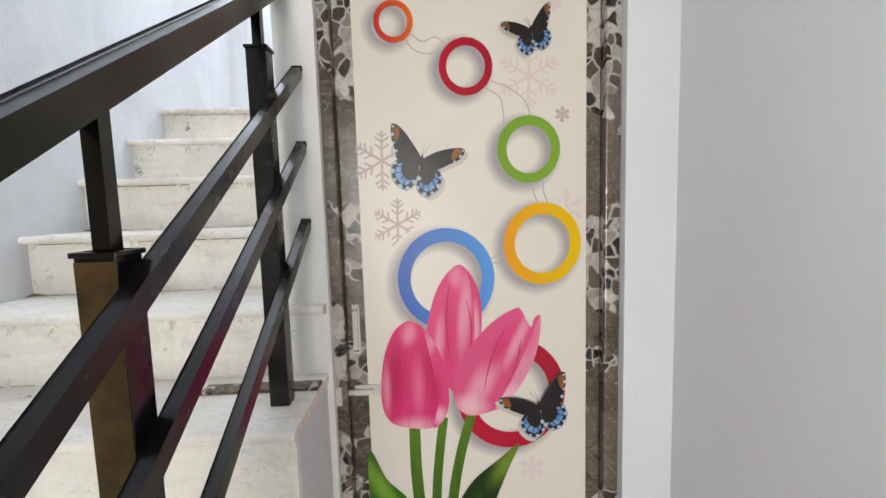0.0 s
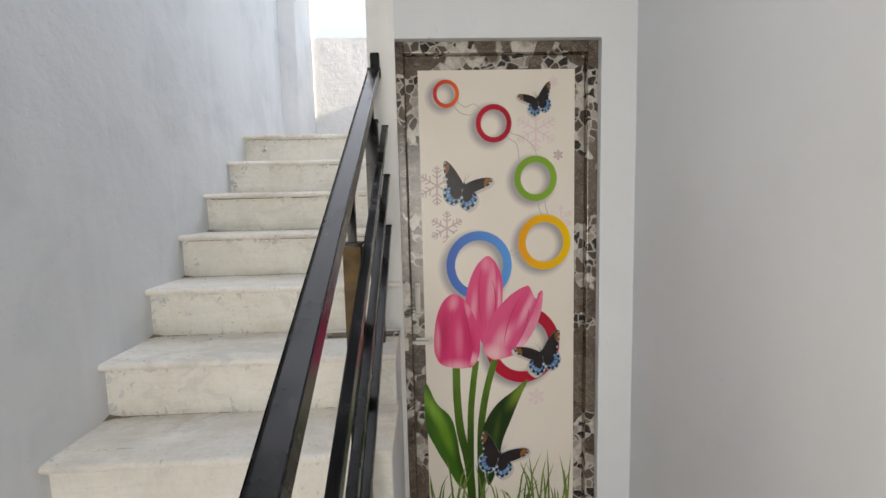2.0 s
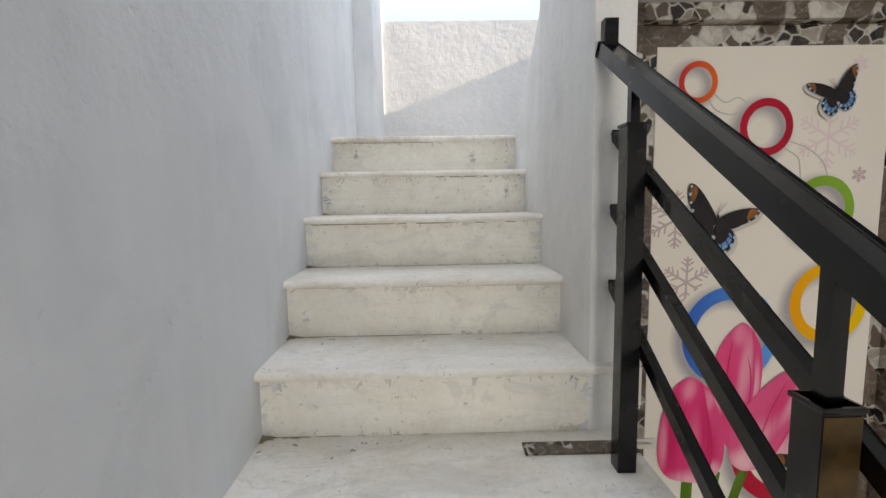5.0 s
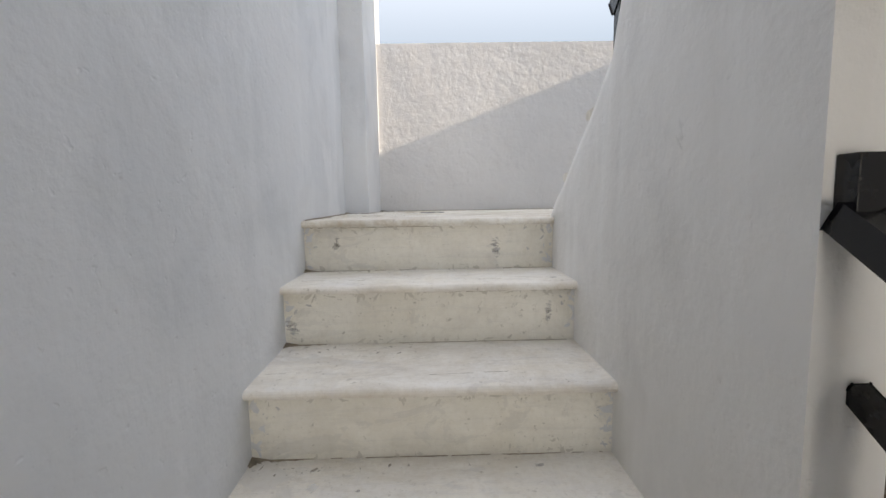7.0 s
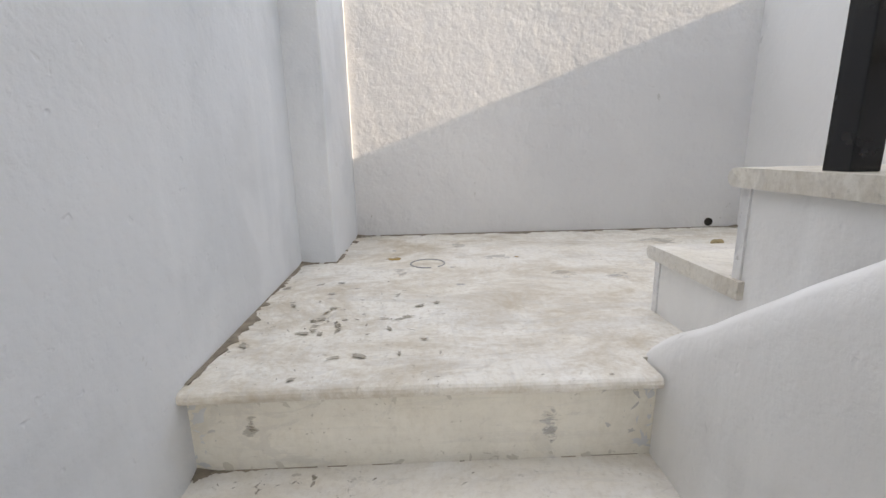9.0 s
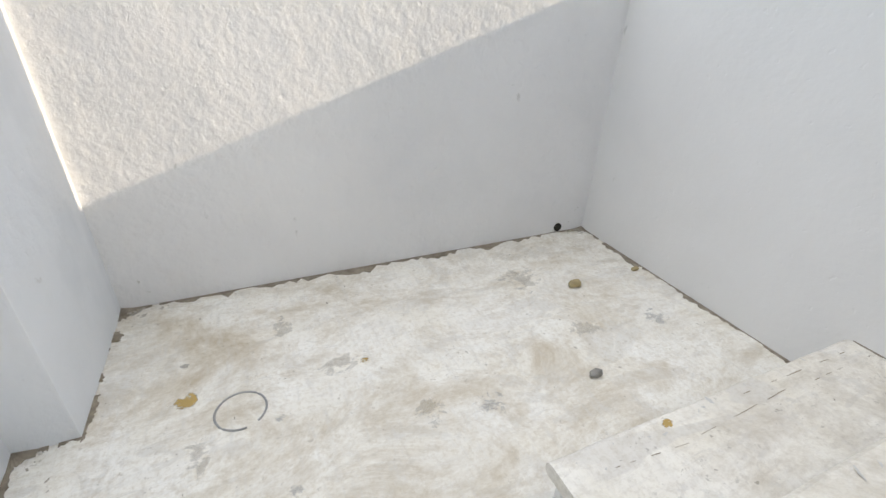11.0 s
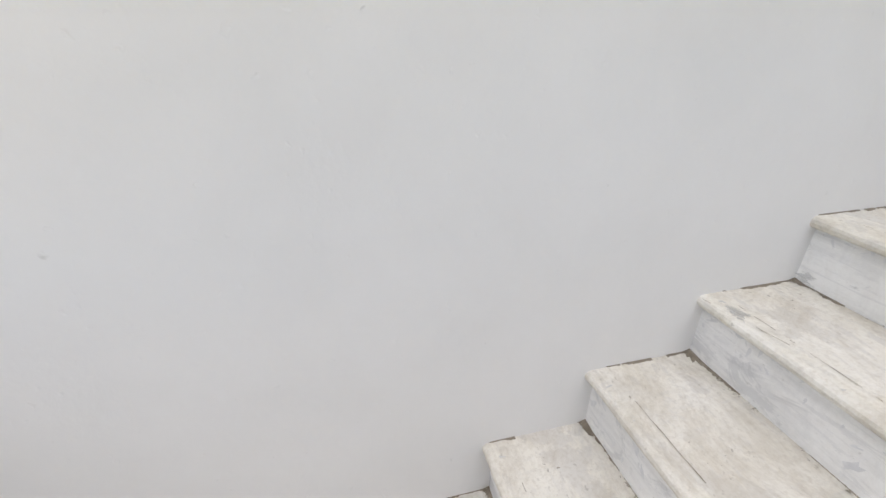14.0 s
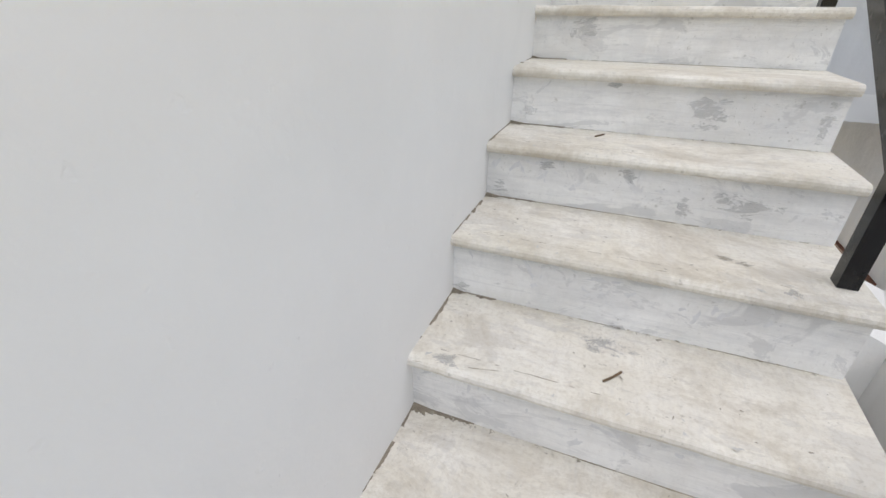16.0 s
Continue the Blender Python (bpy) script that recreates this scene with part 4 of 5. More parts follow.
# ---- landing details ----
def ragged_strip(a, b, width, z, seed, normal, bare, high=0.004, n=90):
    """A thin, ragged strip of dirt and dark lines from a to b; width grows along normal."""
    bm = bmesh.new()
    a, b, nv = Vector(a), Vector(b), Vector(normal)
    last = None
    for i in range(n + 1):
        p = a.lerp(b, i / n)
        w = max(0.0008, width * (0.55 + 1.3 * noise.noise((p.x * 9, p.y * 9, seed)) + 0.9 * noise.noise((p.x * 45, p.y * 45, seed + 4)) + 0.6 * noise.noise((p.x * 120, p.y * 120, seed + 7)))) * (0.25 + 0.75 * math.sin(math.pi * i / n) ** 0.5)
        thin = noise.noise((p.x * 3.1 + 9, p.y * 3.1, seed * 1.3)) + 0.5 * noise.noise((p.x * 28, p.y * 28, seed * 2.3)) < bare
        row = [bm.verts.new((p.x, p.y, z - 0.004)), bm.verts.new((p.x, p.y, z + high)), bm.verts.new((p.x + nv.x * w, p.y + nv.y * w, z + 0.6 * high)), bm.verts.new((p.x + nv.x * w, p.y + nv.y * w, z - 0.004))]
        if last and not thin:
            for k in range(3):
                bm.faces.new((last[k], last[k + 1], row[k + 1], row[k]))
        last = row
    return bm


def dirt(a, b, width, z, seed, normal, bare=-0.25, material=None):
    tagged(ob_of("dirt_and_dark_line", ragged_strip(a, b, width, z, seed, normal, bare, 0.0014 if material else 0.003), material or M_DIRT), "ragged brown dirt and thin dark lines at wall feet, riser feet and noses", "dirt", "", "stuff")


dirt((-0.405, PAR_Y, 0), (EAST_X, PAR_Y, 0), 0.034, LAND, 1, (0, -1, 0))
dirt((EAST_X, PAR_Y, 0), (EAST_X, 2.33, 0), 0.024, LAND, 2, (-1, 0, 0))
dirt((-0.409, PAR_Y, 0), (-0.409, 2.87, 0), 0.022, LAND, 3, (1, 0, 0))
dirt((left_x(2.0), 2.0, 0), (left_x(2.885), 2.885, 0), 0.02, LAND, 4, (1, 0, 0))
dirt((-0.54, 2.885, 0), (-0.409, 2.885, 0), 0.016, LAND, 5, (0, -1, 0))
for j in range(7):
    foot = NOSE2[j + 1] - LIP
    # thin dark line along the foot of each upper riser
    dirt((EAST_X, foot, 0), (0.55, foot, 0), 0.0024, RISE2[j], 10 + j, (0, 1, 0), -0.05, M_CRACK)
    dirt((EAST_X, foot, 0), (EAST_X - 0.14 - 0.03 * (j % 3), foot, 0), 0.011, RISE2[j], 70 + j, (0, 1, 0), -0.6)
    dirt((EAST_X, foot, 0), (EAST_X, NOSE2[j] - 0.02, 0), 0.007, RISE2[j], 30 + j, (-1, 0, 0), 0.05)
for k in range(4, 10):
    foot = NOSE[k + 1] + LIP
    # thin dark line along the foot of each lower riser
    dirt((left_x(foot), foot, 0), (0.34, foot, 0), 0.0024, R * (k + 1), 50 + k, (0, -1, 0), 0.0, M_CRACK)
    dirt((left_x(foot), foot, 0), (left_x(foot) + 0.12, foot, 0), 0.009, R * (k + 1), 90 + k, (0, -1, 0), -0.6, M_CRACK)



def corner_dirt(x, y, z, sx, sy, w, d, seed):
    """A low ragged heap in the corner of a tread, along the wall and along the riser."""
    bm = bmesh.new()
    tip = bm.verts.new((x, y, z + 0.009))
    rim = []
    for k in range(15):
        a = 0.5 * math.pi * k / 14
        f = (abs(math.cos(a)) ** 3 * w + abs(math.sin(a)) ** 3 * d + 0.006) * (1 + 0.5 * noise.noise((k * 0.9, seed, 0.2)))
        rim.append(bm.verts.new((x + sx * f * math.cos(a), y + sy * f * math.sin(a), z + 0.0015)))
    for a, b in zip(rim, rim[1:]):
        bm.faces.new((tip, a, b))
    tagged(ob_of("corner_dirt", bm, M_DIRT), "brown dirt packed in the corner of a tread", "dirt", "", "stuff")


for j in range(7):
    corner_dirt(EAST_X, NOSE2[j + 1] - LIP, RISE2[j], -1, 1, 0.034 + 0.012 * (j % 3), 0.018, j)
for k in range(4, 10):
    foot = NOSE[k + 1] + LIP
    corner_dirt(left_x(foot), foot, R * (k + 1), 1, -1, 0.03, 0.025, 20 + k)
corner_dirt(EAST_X, PAR_Y, LAND, -1, -1, 0.06, 0.05, 40)
corner_dirt(-0.409, PAR_Y, LAND, 1, -1, 0.05, 0.06, 41)
corner_dirt(left_x(2.885), 2.885, LAND, 1, -1, 0.05, 0.04, 42)

for x, y, z, r, seed, m, lab in ((1.133, 3.0, LAND, 0.026, 1, "tan", "small tan stone on the landing"), (0.886, 2.592, LAND, 0.02, 2, "grey", "small grey stone on the landing"), (1.452, 3.008, LAND, 0.016, 3, "tan", "small tan stone by the wall")):
    bm = bmesh.new()
    bmesh.ops.create_icosphere(bm, subdivisions=2, radius=1.0)
    for v in bm.verts:
        k = 1 + 0.3 * noise.noise(v.co * 1.3 + Vector((seed * 5, 0, 0)))
        v.co = Vector((x + v.co.x * r * 1.15 * k, y + v.co.y * r * 0.75 * k, z + 0.5 * r + max(-0.5, v.co.z * 0.55) * r * k))
    stone = plain("stone", (0.45, 0.36, 0.2), (0.3, 0.24, 0.14), 0.9, 0.0, 40.0, 0.2, 0.5) if m == "tan" else plain("stone", (0.3, 0.29, 0.27), (0.2, 0.19, 0.18), 0.9, 0.0, 40.0, 0.2, 0.5)
    tagged(ob_of("stone", bm, stone), lab, "stone")

ringpts = [(-0.064 + 0.062 * math.cos(a), 2.833 + 0.062 * math.sin(a), LAND + 0.0005) for a in np.linspace(-0.9, 4.9, 50)]
tagged(ob_of("ring_mark", tube(ringpts, 0.003, 6), plain("grey_mark", (0.28, 0.28, 0.28), (0.4, 0.4, 0.38), 0.9)), "broken grey circular paint mark on the landing", "mark")
M_TWIG = plain("twig_brown", (0.2, 0.13, 0.085), (0.12, 0.08, 0.05), 0.9)
tagged(ob_of("twig", tube([(1.185, 0.631, RISE2[5] + 0.003), (1.159, 0.596, RISE2[5] + 0.004)], 0.003, 6), M_TWIG), "tiny dry twig on an upper step", "twig")
tagged(ob_of("twig", tube([(1.036, 1.355, RISE2[3] + 0.003), (1.014, 1.332, RISE2[3] + 0.005), (0.997, 1.306, RISE2[3] + 0.003)], 0.003, 6), M_TWIG), "short dry brown twig lying on a step", "twig")
c = Vector((1.354, PAR_Y - 0.006, LAND + 0.028))
tagged(ob_of("drain_pipe", tube([c + Vector((0, 0.03, 0)), c], 0.02, 16), M_GAP), "dark drain hole at the foot of the parapet", "drain")
tagged(ob_of("tile_strip", boxes((0.18, 0.446, 0.815, 0.862, R * 6, R * 6 + 0.008), bevel=0.002), M_MARBLE), "loose strip of brown marble tile on a step", "tile")


# ---- worn patches, stains and cracks ----
def soft_patch(name, colour, most):
    """A thin film of paint or soil with a frayed edge."""
    m, t, p = nodes_of(name)
    c = t.nodes.new("ShaderNodeTexCoord")
    d = t.nodes.new("ShaderNodeVectorMath")
    d.operation = "DISTANCE"
    d.inputs[1].default_value = (0.5, 0.5, 0.5)
    t.links.new(c.outputs["Generated"], d.inputs[0])
    n = ramp(t, noise_of(t, 20.0, 8.0, 0.75, (0.7, 1.0, 1.7), 0.8), [(0.36, 0.0), (0.64, 0.75)])
    s = t.nodes.new("ShaderNodeMath")
    s.operation = "SUBTRACT"
    t.links.new(n, s.inputs[0]), t.links.new(d.outputs["Value"], s.inputs[1])
    t.links.new(ramp(t, s.outputs[0], [(0.04, 0.0), (0.2, most)]), p.inputs["Alpha"])
    t.links.new(mix(t, noise_of(t, 50.0, 3.0), colour, tuple(0.8 * v for v in colour)), p.inputs["Base Color"])
    p.inputs["Roughness"].default_value = 0.8
    return m


M_GREYPATCH = soft_patch("grey_bare_patch", (0.5, 0.5, 0.51), 0.36)
M_BEIGE = soft_patch("beige_soil_film", (0.52, 0.45, 0.35), 0.28)
M_OCHRE = soft_patch("ochre_stain", (0.6, 0.38, 0.1), 0.7)
M_DARKSPOT = soft_patch("dark_spot", (0.26, 0.21, 0.16), 0.42)


def patch(x, y, z, w, h, upright, seed):
    """A frayed flat shape lying on a tread or standing on a riser."""
    bm = bmesh.new()
    out = []
    for k in range(22):
        a = 2 * math.pi * k / 22
        f = 1.0 + 0.5 * noise.noise((math.cos(a) * 1.4, math.sin(a) * 1.4, seed * 2.7)) + 0.25 * noise.noise((math.cos(a) * 4, math.sin(a) * 4, seed * 1.3))
        u, v = w * f * math.cos(a), h * f * math.sin(a)
        out.append(bm.verts.new((x + u, y, z + v) if upright else (x + u, y + v, z)))
    bm.faces.new(out)
    return bm


def patches(name, material, label, category, rows, upright, side=0.0):
    for i, (x, y, z, w, h) in enumerate(rows):
        off = 0.001 + 0.00003 * (i % 12) + (0.0003 if material is M_DARKSPOT else 0.0)
        if upright:
            y += off if z > LAND else -off
            bm = patch(x, y, z, w, h, True, i)
        else:
            bm = patch(x, y, z + off, w, h, False, i)
        tagged(ob_of(name, bm, material), label, category, "", "stuff")


patches("grey_patch", M_GREYPATCH, "bare grey patch in the white limewash", "patch", [(1.159, 0.544, 3.278, 0.03, 0.018), (0.855, 0.544, 3.229, 0.066, 0.058), (0.544, 0.544, 3.201, 0.026, 0.071), (1.381, 0.817, 3.241, 0.032, 0.03), (1.306, 0.817, 3.063, 0.039, 0.028), (0.894, 0.817, 3.003, 0.022, 0.045), (0.734, 0.817, 3.025, 0.097, 0.048), (1.026, 1.136, 2.734, 0.037, 0.028), (1.454, 0.817, 2.976, 0.039, 0.023), (1.308, 0.249, 3.434, 0.052, 0.055), (1.071, 0.817, 3.062, 0.038, 0.022), (1.476, 1.136, 2.766, 0.028, 0.026), (0.162, 1.992, 1.873, 0.019, 0.037), (0.279, 1.73, 1.682, 0.013, 0.035), (-0.467, 1.73, 1.674, 0.025, 0.02), (0.285, 1.73, 1.69, 0.011, 0.037), (-0.472, 1.73, 1.657, 0.021, 0.024), (0.163, 1.992, 1.871, 0.018, 0.04)], True)
patches("grey_patch", M_GREYPATCH, "bare grey patch in the white limewash", "patch", [(1.045, 1.22, 2.732, 0.078, 0.037), (1.411, 1.429, 2.732, 0.039, 0.025), (0.67, 1.116, 2.934, 0.026, 0.034), (-0.233, 1.071, 1.611, 0.011, 0.013), (0.024, 2.771, 1.969, 0.014, 0.012), (0.037, 2.562, 1.969, 0.03, 0.017), (0.541, 2.616, 1.969, 0.054, 0.047), (1.286, 2.734, 1.969, 0.055, 0.036)], False)
patches("dark_spot", M_DARKSPOT, "small dark dirt spot on limewash", "stain", [(0.797, 0.991, 2.934, 0.035, 0.024), (0.746, 1.02, 2.934, 0.029, 0.029), (0.314, 1.797, 1.79, 0.025, 0.017), (0.111, 1.113, 1.611, 0.011, 0.009), (-0.164, 1.061, 1.611, 0.005, 0.005), (-0.343, 2.504, 1.969, 0.019, 0.017), (-0.339, 2.612, 1.969, 0.014, 0.015), (-0.244, 2.439, 1.969, 0.009, 0.02)], False)
patches("dark_spot", M_DARKSPOT, "small dark dirt spot on limewash", "stain", [(-0.388, 1.992, 1.894, 0.013, 0.017), (-0.399, 1.73, 1.753, 0.01, 0.011), (-0.393, 1.992, 1.883, 0.02, 0.015)], True)
patches("dark_spot", M_DARKSPOT, "dark dirt spot on the landing", "stain", [(-0.202, 3.054, 1.969, 0.015, 0.012), (-0.53, 2.863, 1.969, 0.026, 0.021), (-0.482, 2.865, 1.969, 0.016, 0.01), (-0.413, 2.9, 1.969, 0.009, 0.009), (-0.366, 3.386, 1.969, 0.018, 0.021), (-0.497, 2.572, 1.969, 0.02, 0.025), (-0.52, 2.876, 1.969, 0.02, 0.032)], False)
patches("ochre_stain", M_OCHRE, "ochre yellow stain on the limewash", "stain", [(-0.192, 2.913, 1.969, 0.035, 0.025), (0.275, 2.905, 1.969, 0.019, 0.016), (0.788, 2.304, 2.135, 0.018, 0.011)], False)
patches("soil_film", M_BEIGE, "beige soil film on the landing", "stain", [(0.396, 2.643, 1.969, 0.045, 0.052), (0.205, 2.919, 1.969, 0.066, 0.046), (-0.159, 2.728, 1.969, 0.038, 0.06), (0.07, 3.138, 1.969, 0.036, 0.057), (0.957, 3.114, 1.969, 0.09, 0.098), (0.999, 2.78, 1.969, 0.077, 0.043)], False)


def flecks(label, n, seed, spot_of, size, material, upright=False):
    """Scattered chips, crumbs of dirt and grey flecks, each an uneven flat shape."""
    r = random.Random(seed)
    bm = bmesh.new()
    for i in range(n):
        x, y, z = spot_of(r)
        z, y = (z, y - 0.00001 * i) if upright else (z + 0.00001 * i, y)
        w = size * r.uniform(0.3, 1.0) ** 3
        h = w * r.uniform(0.18, 0.6)
        turn = r.uniform(-1.6, 1.6)
        out = []
        for k in range(11):
            q = 2 * math.pi * k / 11
            f = r.uniform(0.35, 1.3)
            u, v = w * f * math.cos(q), h * f * math.sin(q)
            u, v = u * math.cos(turn) - v * math.sin(turn), u * math.sin(turn) + v * math.cos(turn)
            out.append(bm.verts.new((x + u, y, z + v) if upright else (x + u, y + v, z)))
        bm.faces.new(out)
    tagged(ob_of("flecks", bm, material), label, "flecks", "", "stuff")


M_FLECK = plain("brown_grey_fleck", (0.3, 0.27, 0.22), (0.5, 0.46, 0.4), 0.95, 0.0, 40.0, 0.1)
M_SCUFF = plain("grey_scuff", (0.64, 0.64, 0.645), (0.74, 0.74, 0.74), 0.9, 0.0, 60.0, 0.1)
M_PALEFLECK = plain("beige_grey_fleck", (0.6, 0.57, 0.51), (0.68, 0.65, 0.58), 0.9, 0.0, 30.0, 0.1)
M_TORN = plain("torn_blue_grey_paint", (0.6, 0.61, 0.62), (0.7, 0.71, 0.71), 0.9, 0.0, 20.0, 0.1)
M_CHIP = plain("grey_chip", (0.5, 0.49, 0.47), (0.6, 0.59, 0.57), 0.9, 0.0, 30.0, 0.1)
flecks("dark crumbs of dirt scattered on the landing", 90, 1, lambda r: (r.uniform(-0.46, 1.45), r.uniform(2.06, 3.38), LAND + 0.0022), 0.008, M_FLECK)
flecks("dark flakes of dirt clustered by the stair wall", 120, 2, lambda r: (-0.25 + r.gauss(0, 0.13), 2.32 + r.gauss(0, 0.16), LAND + 0.0033), 0.017, M_FLECK)
flecks("brown crumbs along the wall foot", 45, 3, lambda r: (left_x(2.5) + 0.02 + abs(r.gauss(0, 0.05)), r.uniform(2.05, 2.86), LAND + 0.0042), 0.012, M_FLECK)
flecks("brown crumbs in the corner by the drain", 30, 4, lambda r: (EAST_X - 0.015 - abs(r.gauss(0, 0.05)), PAR_Y - 0.012 - abs(r.gauss(0, 0.025)), LAND + 0.0046), 0.018, M_FLECK)
flecks("brown crumbs in the corner by the pillar", 26, 5, lambda r: (-0.395 + abs(r.gauss(0, 0.05)), PAR_Y - 0.012 - abs(r.gauss(0, 0.04)), LAND + 0.0046), 0.016, M_FLECK)
flecks("grey chips low on the parapet plaster", 26, 6, lambda r: (r.choice((1.42, -0.3)) + r.gauss(0, 0.06), PAR_Y - 0.0015, LAND + 0.02 + abs(r.gauss(0, 0.05))), 0.009, M_CHIP, True)
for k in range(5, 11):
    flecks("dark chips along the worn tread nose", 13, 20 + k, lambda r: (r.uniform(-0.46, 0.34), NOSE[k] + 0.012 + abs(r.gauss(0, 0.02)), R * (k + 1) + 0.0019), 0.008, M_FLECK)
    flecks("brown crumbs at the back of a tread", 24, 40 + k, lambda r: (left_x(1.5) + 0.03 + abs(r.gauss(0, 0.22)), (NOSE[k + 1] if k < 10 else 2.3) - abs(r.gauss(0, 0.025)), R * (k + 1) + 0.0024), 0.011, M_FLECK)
    flecks("grey flecks under the worn tread nose", 46, 160 + k, lambda r: (r.uniform(-0.46, 0.35), NOSE[k] + LIP - 0.0014, R * (k + 1) - 0.024 - abs(r.gauss(0, 0.009))), 0.02, M_PALEFLECK, True)
    flecks("bluish paint torn along the riser ends", 34, 180 + k, lambda r: (r.choice((left_x(NOSE[k]) + abs(r.gauss(0, 0.012)), 0.36 - abs(r.gauss(0, 0.012)))), NOSE[k] + LIP - 0.0018, R * k + r.uniform(0.005, 0.155)), 0.022, M_TORN, True)
    flecks("grey flecks along the foot of a riser", 26, 200 + k, lambda r: (r.uniform(-0.46, 0.35), NOSE[k] + LIP - 0.0012, R * k + 0.003 + abs(r.gauss(0, 0.006))), 0.018, M_PALEFLECK, True)
    flecks("grey chips along the riser edges", 14, 60 + k, lambda r: (r.choice((left_x(NOSE[k]) + 0.03 + abs(r.gauss(0, 0.02)), 0.33 - abs(r.gauss(0, 0.03)))), NOSE[k] + LIP - 0.0022, R * (k + 0.8) - abs(r.gauss(0, 0.05))), 0.012, M_CHIP, True)
    # thin dark line just under the tread nose
    dirt((left_x(NOSE[k]) + 0.02, NOSE[k] + LIP, 0), (0.34, NOSE[k] + LIP, 0), 0.0022, R * (k + 1) - 0.0235, 130 + k, (0, -1, 0), 0.08, M_CRACK)
for j in range(6):
    flecks("small dark crumbs on an upper tread", 34, 80 + j, lambda r: (r.uniform(0.53, 1.47), NOSE2[j] - r.uniform(0.01, 0.26), RISE2[j] + 0.0028), 0.007, M_FLECK)
    flecks("grey scuffs on an upper riser", 40, 220 + j, lambda r: (EAST_X - abs(r.gauss(0, 0.4)) % 0.97, NOSE2[j] - LIP + 0.0012 + r.uniform(0, 0.0004), RISE2[j] - 0.03 - abs(r.gauss(0, 0.06)) % 0.14), 0.03, M_SCUFF, True)
    flecks("brown crumbs along the foot of an upper riser", 30, 240 + j, lambda r: (r.uniform(0.53, 1.49), NOSE2[j + 1] - LIP + 0.002 + abs(r.gauss(0, 0.008)), RISE2[j] + 0.0034), 0.011, M_FLECK)
    flecks("grey chips along the upper tread nose", 22, 90 + j, lambda r: (r.uniform(0.53, 1.47), NOSE2[j] - 0.014 - abs(r.gauss(0, 0.02)), RISE2[j] + 0.0021), 0.013, M_CHIP)


def crack(a, b, seed, width=0.0011):
    """A thin broken line scratched into a tread."""
    bm = bmesh.new()
    a, b = Vector(a), Vector(b)
    side = (b - a).cross(Vector((0, 0, 1))).normalized()
    last, n = None, max(8, int((b - a).length / 0.012))
    for i in range(n + 1):
        p = a.lerp(b, i / n) + side * 0.002 * noise.noise((i * 0.25, seed, 0.3))
        w = width * (0.6 + 1.3 * noise.noise((i * 0.45, seed, 4.1)))
        row = None
        if w > width * 0.45:
            row = [bm.verts.new((p.x - side.x * w, p.y - side.y * w, p.z + 0.0016)), bm.verts.new((p.x + side.x * w, p.y + side.y * w, p.z + 0.0016))]
            if last:
                bm.faces.new((last[0], last[1], row[1], row[0]))
        last = row
    return bm


CRACKS = [
    ((0.988, 1.132, 2.934), (0.872, 1.133, 2.934)),
    ((1.484, 1.464, 2.732), (1.251, 1.411, 2.732)),
    ((0.581, 2.265, 2.135), (0.789, 2.248, 2.135)),
    ((0.83, 2.254, 2.135), (1.134, 2.267, 2.135)),
    ((1.21, 2.26, 2.135), (1.477, 2.257, 2.135)),
    ((1.473, 2.29, 2.135), (1.025, 2.296, 2.135)),
    ((1.366, 1.998, 2.335), (1.047, 2.004, 2.335)),
    ((-0.461, 1.797, 1.79), (-0.264, 1.794, 1.79)),
    ((0.03, 1.774, 1.79), (0.155, 1.786, 1.79)),
    ((0.197, 1.805, 1.79), (0.315, 1.78, 1.79)),
    ((-0.47, 1.512, 1.611), (-0.347, 1.519, 1.611)),
    ((-0.067, 1.487, 1.611), (0.126, 1.497, 1.611)),
    ((-0.423, 0.974, 1.253), (-0.316, 0.977, 1.253)),
    ((-0.413, 0.457, 0.895), (-0.241, 0.46, 0.895)),
    ((0.687, 1.091, 2.934), (0.667, 1.101, 2.934)),
]
for j in range(2, 6):
    CRACKS.append(((1.46, NOSE2[j] - 0.062, RISE2[j]), (0.9 + 0.1 * (j % 2), NOSE2[j] - 0.06, RISE2[j])))
for i, (a, b) in enumerate(CRACKS):
    tagged(ob_of("crack", crack(a, b, i * 3.3), M_CRACK), "thin dark broken crack in a tread", "crack", "", "stuff")

# ---- outside ----
rng = random.Random(11)


def leaf_cloud(n, centre, radii, size, seed, up=0.4):
    r = random.Random(seed)
    bm = bmesh.new()
    clumps = [(Vector((r.gauss(0, 0.5), r.gauss(0, 0.5), r.gauss(0, 0.45))), r.uniform(0.25, 0.5)) for _ in range(14)]
    for _ in range(n):
        c, s = r.choice(clumps)
        q = c + Vector((r.gauss(0, s), r.gauss(0, s), r.gauss(0, s))) * 0.6
        p = Vector((centre[0] + q.x * radii[0], centre[1] + q.y * radii[1], centre[2] + q.z * radii[2]))
        a = Vector((r.gauss(0, 1), r.gauss(0, 1), r.gauss(0, 1))).normalized()
        b = a.orthogonal().normalized()
        k = size * r.uniform(0.6, 1.4)
        bm.faces.new([bm.verts.new(p + v) for v in (a * k, b * k * 0.45, -a * k, -b * k * 0.45)])
    return bm


M_GREEN = plain("tree_leaf", (0.05, 0.12, 0.02), (0.02, 0.05, 0.012), 0.7, 0.0, 1.5)
M_YELLOW = plain("shrub_leaf", (0.55, 0.42, 0.08), (0.3, 0.27, 0.06), 0.8, 0.0, 1.2)
M_STRAW = plain("dry_grass", (0.85, 0.68, 0.3), (0.7, 0.5, 0.18), 0.9, 0.0, 1.0)
M_BARK = plain("bark", (0.12, 0.08, 0.05), None, 0.9)
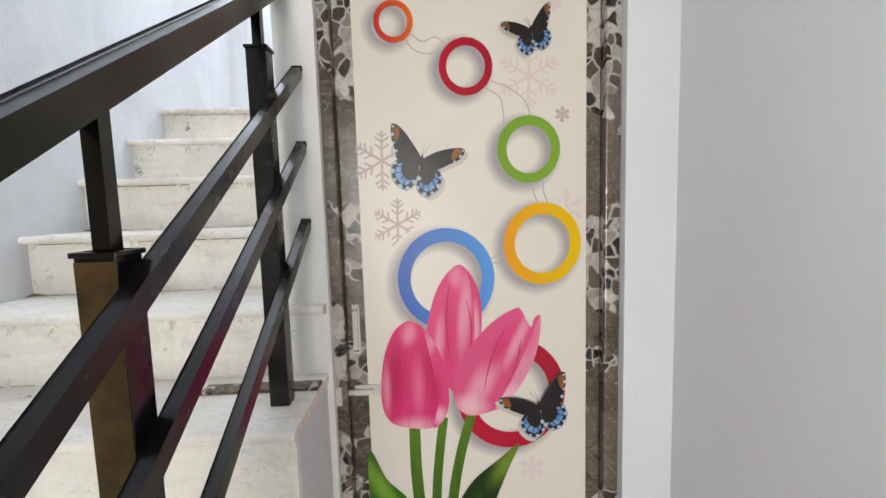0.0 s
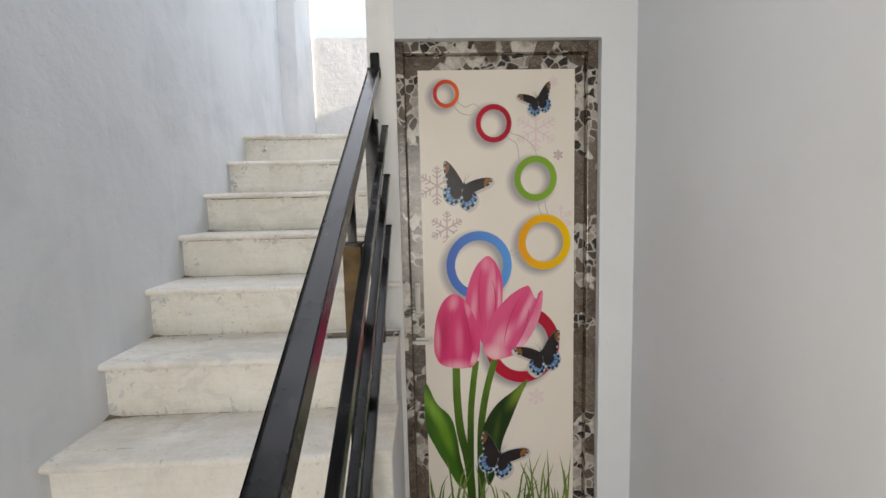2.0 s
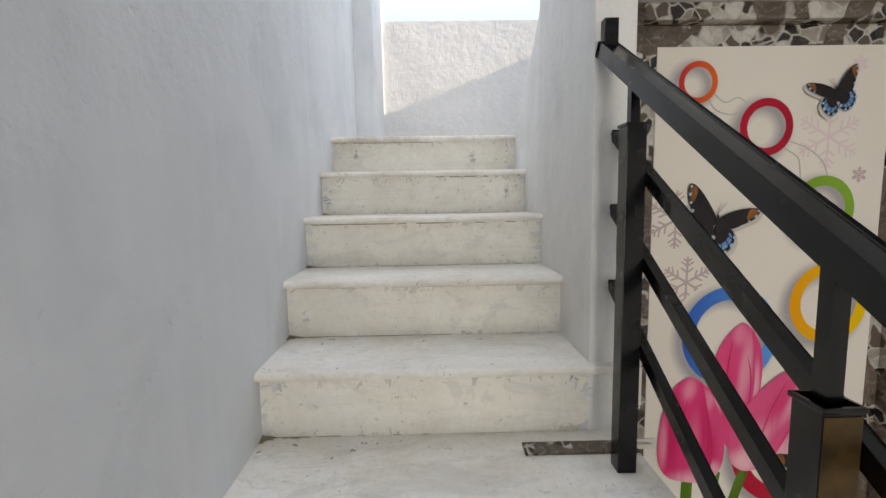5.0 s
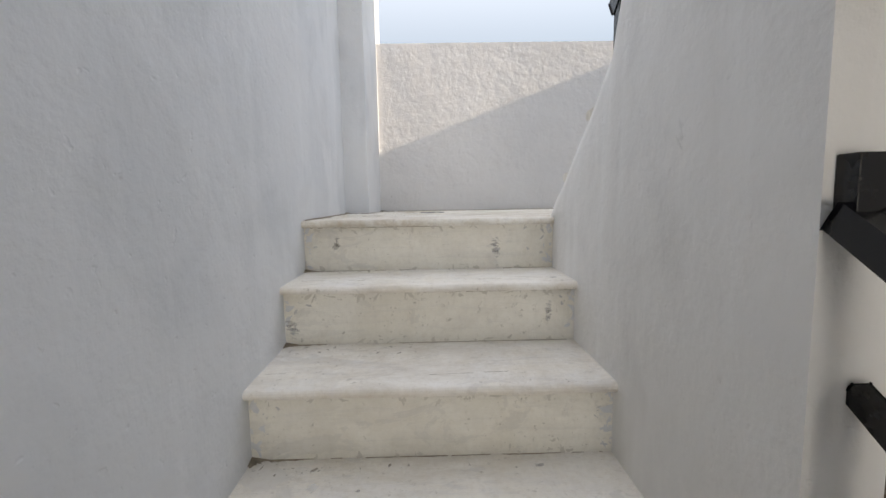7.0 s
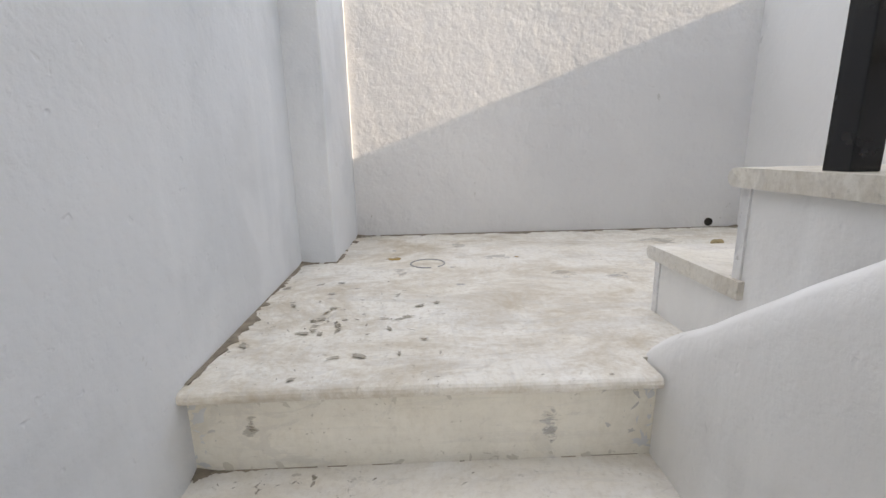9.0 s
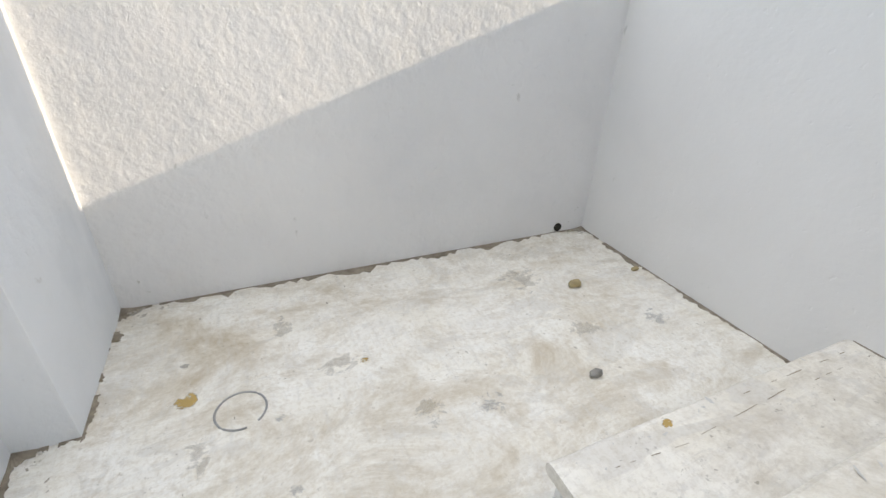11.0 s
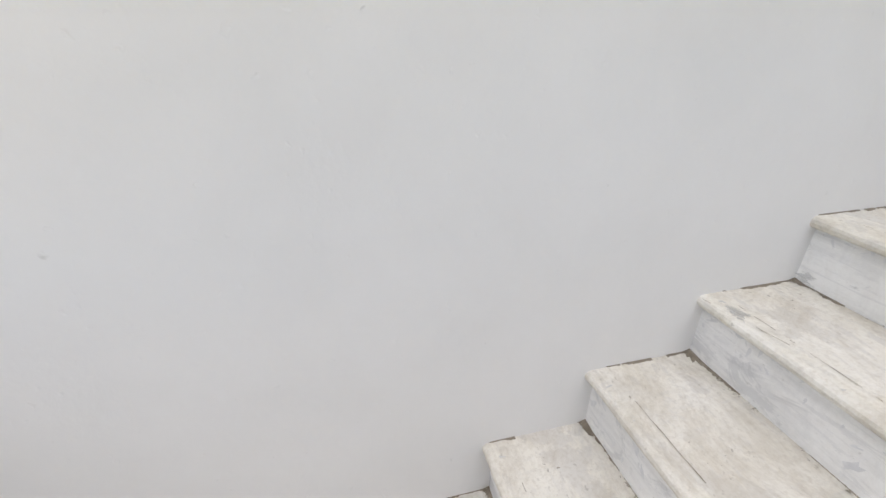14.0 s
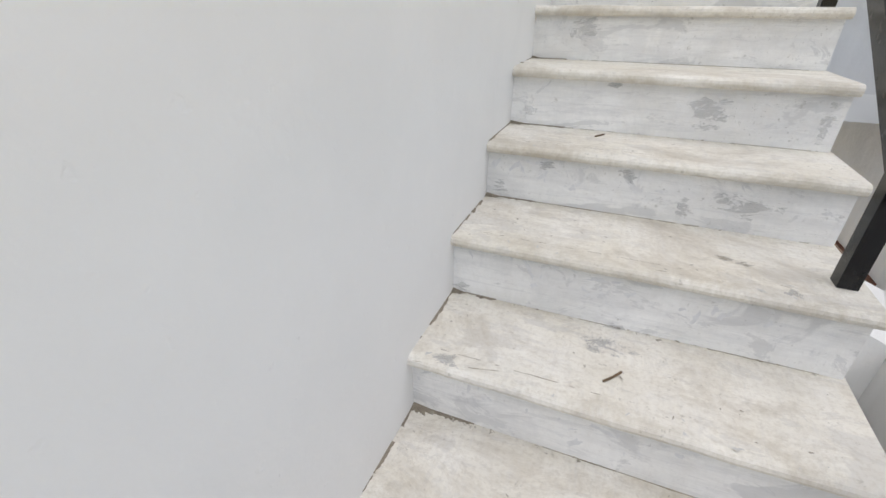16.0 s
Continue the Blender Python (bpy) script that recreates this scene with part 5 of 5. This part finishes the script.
M_POST = plain("grey_stone_post", (0.42, 0.38, 0.34), (0.3, 0.27, 0.24), 0.9, 0.0, 3.0)


def spot(deg, r):
    a = radians(deg)
    return 0.5 + r * math.sin(a), 2 + r * math.cos(a)


for i in range(22):
    deg = 14 + i * 2.35
    x, y = spot(deg, 36 + rng.uniform(-0.3, 0.3))
    z = ground_z(36) - 0.3
    tilt = rng.uniform(-0.07, 0.07)
    bm = box(bmesh.new(), -0.09, 0.09, -0.09, 0.09, 0, 1.95 + rng.uniform(-0.15, 0.1), 0.015, Matrix.Translation((x, y, z)) @ Matrix.Rotation(tilt, 4, "Y"))
    tagged(ob_of("fence_post", bm, M_POST), "weathered grey stone fence post in dry grass", "post", "fence posts along the field")
for i in range(16):
    deg = 12 + i * 2.9 + rng.uniform(-0.8, 0.8)
    r = rng.uniform(38.5, 44)
    x, y = spot(deg, r)
    z = ground_z(r)
    h = rng.uniform(1.4, 2.6)
    sh = empty("shrub", (x, y, z), "yellow green dry shrub behind the fence", "shrub", "shrubs behind the fence")
    under(part("stems", tube([(x, y, z - 0.3), (x + 0.1, y, z + h * 0.5), (x, y + 0.1, z + h)], [0.06, 0.04, 0.02], 6), M_BARK, sh), sh)
    under(part("foliage", leaf_cloud(3000, (x, y, z + h * 0.55), (1.5, 1.2, h * 0.6), 0.075, 100 + i), M_YELLOW, sh), sh)
for i in range(15):
    deg = 10 + i * 3.1 + rng.uniform(-1, 1)
    r = rng.uniform(52, 64)
    x, y = spot(deg, r)
    z = ground_z(r)
    h = rng.uniform(6, 9)
    tr = empty("tree", (x, y, z), "dark green leafy tree at the edge of the field", "tree", "trees beyond the field")
    under(part("trunk", tube([(x, y, z - 0.3), (x + 0.2, y, z + h * 0.3), (x - 0.1, y + 0.2, z + h * 0.7)], [0.25, 0.18, 0.08], 8), M_BARK, tr), tr)
    under(part("crown", leaf_cloud(4600, (x, y, z + h * 0.36), (3.8, 3.2, h * 0.42), 0.34, 300 + i), M_GREEN, tr), tr)
M_BROWN = plain("dry_shrub_leaf", (0.3, 0.17, 0.05), (0.16, 0.09, 0.03), 0.9, 0.0, 1.2)
for i in range(44):
    deg = 12 + i * 1.1 + rng.uniform(-0.7, 0.7)
    r = rng.uniform(33.0, 37.5)
    x, y = spot(deg, r)
    z = ground_z(r)
    h = rng.uniform(0.9, 1.8)
    sh = empty("dry_bush", (x, y, z), "dry brown and yellow bush along the fence", "bush", "bushes along the fence")
    under(part("stems", tube([(x, y, z - 0.3), (x, y + 0.1, z + h * 0.5), (x + 0.1, y, z + h * 0.9)], [0.05, 0.03, 0.015], 6), M_BARK, sh), sh)
    under(part("foliage", leaf_cloud(1700, (x, y, z + h * 0.5), (1.1, 0.9, h * 0.5), 0.06, 500 + i), M_BROWN if i % 2 else M_YELLOW, sh), sh)
vs, fs = [], []
for i in range(40000):
    deg, r = rng.uniform(8, 60), rng.uniform(20, 40)
    x, y = spot(deg, r)
    z = ground_z(r) - 0.1
    h, a, w = rng.uniform(0.2, 0.5), rng.uniform(0, 6.28), 0.022
    dx, dy, lx, ly = w * math.cos(a), w * math.sin(a), rng.gauss(0, 0.15), rng.gauss(0, 0.15)
    k = len(vs)
    vs += [(x - dx, y - dy, z), (x + dx, y + dy, z), (x + lx, y + ly, z + h)]
    fs.append((k, k + 1, k + 2))
me = bpy.data.meshes.new("dry_grass")
me.from_pydata(vs, [], fs)
me.materials.append(M_STRAW)
tagged(new("dry_grass", me), "tall dry yellow grass on the bank", "grass", "", "stuff")
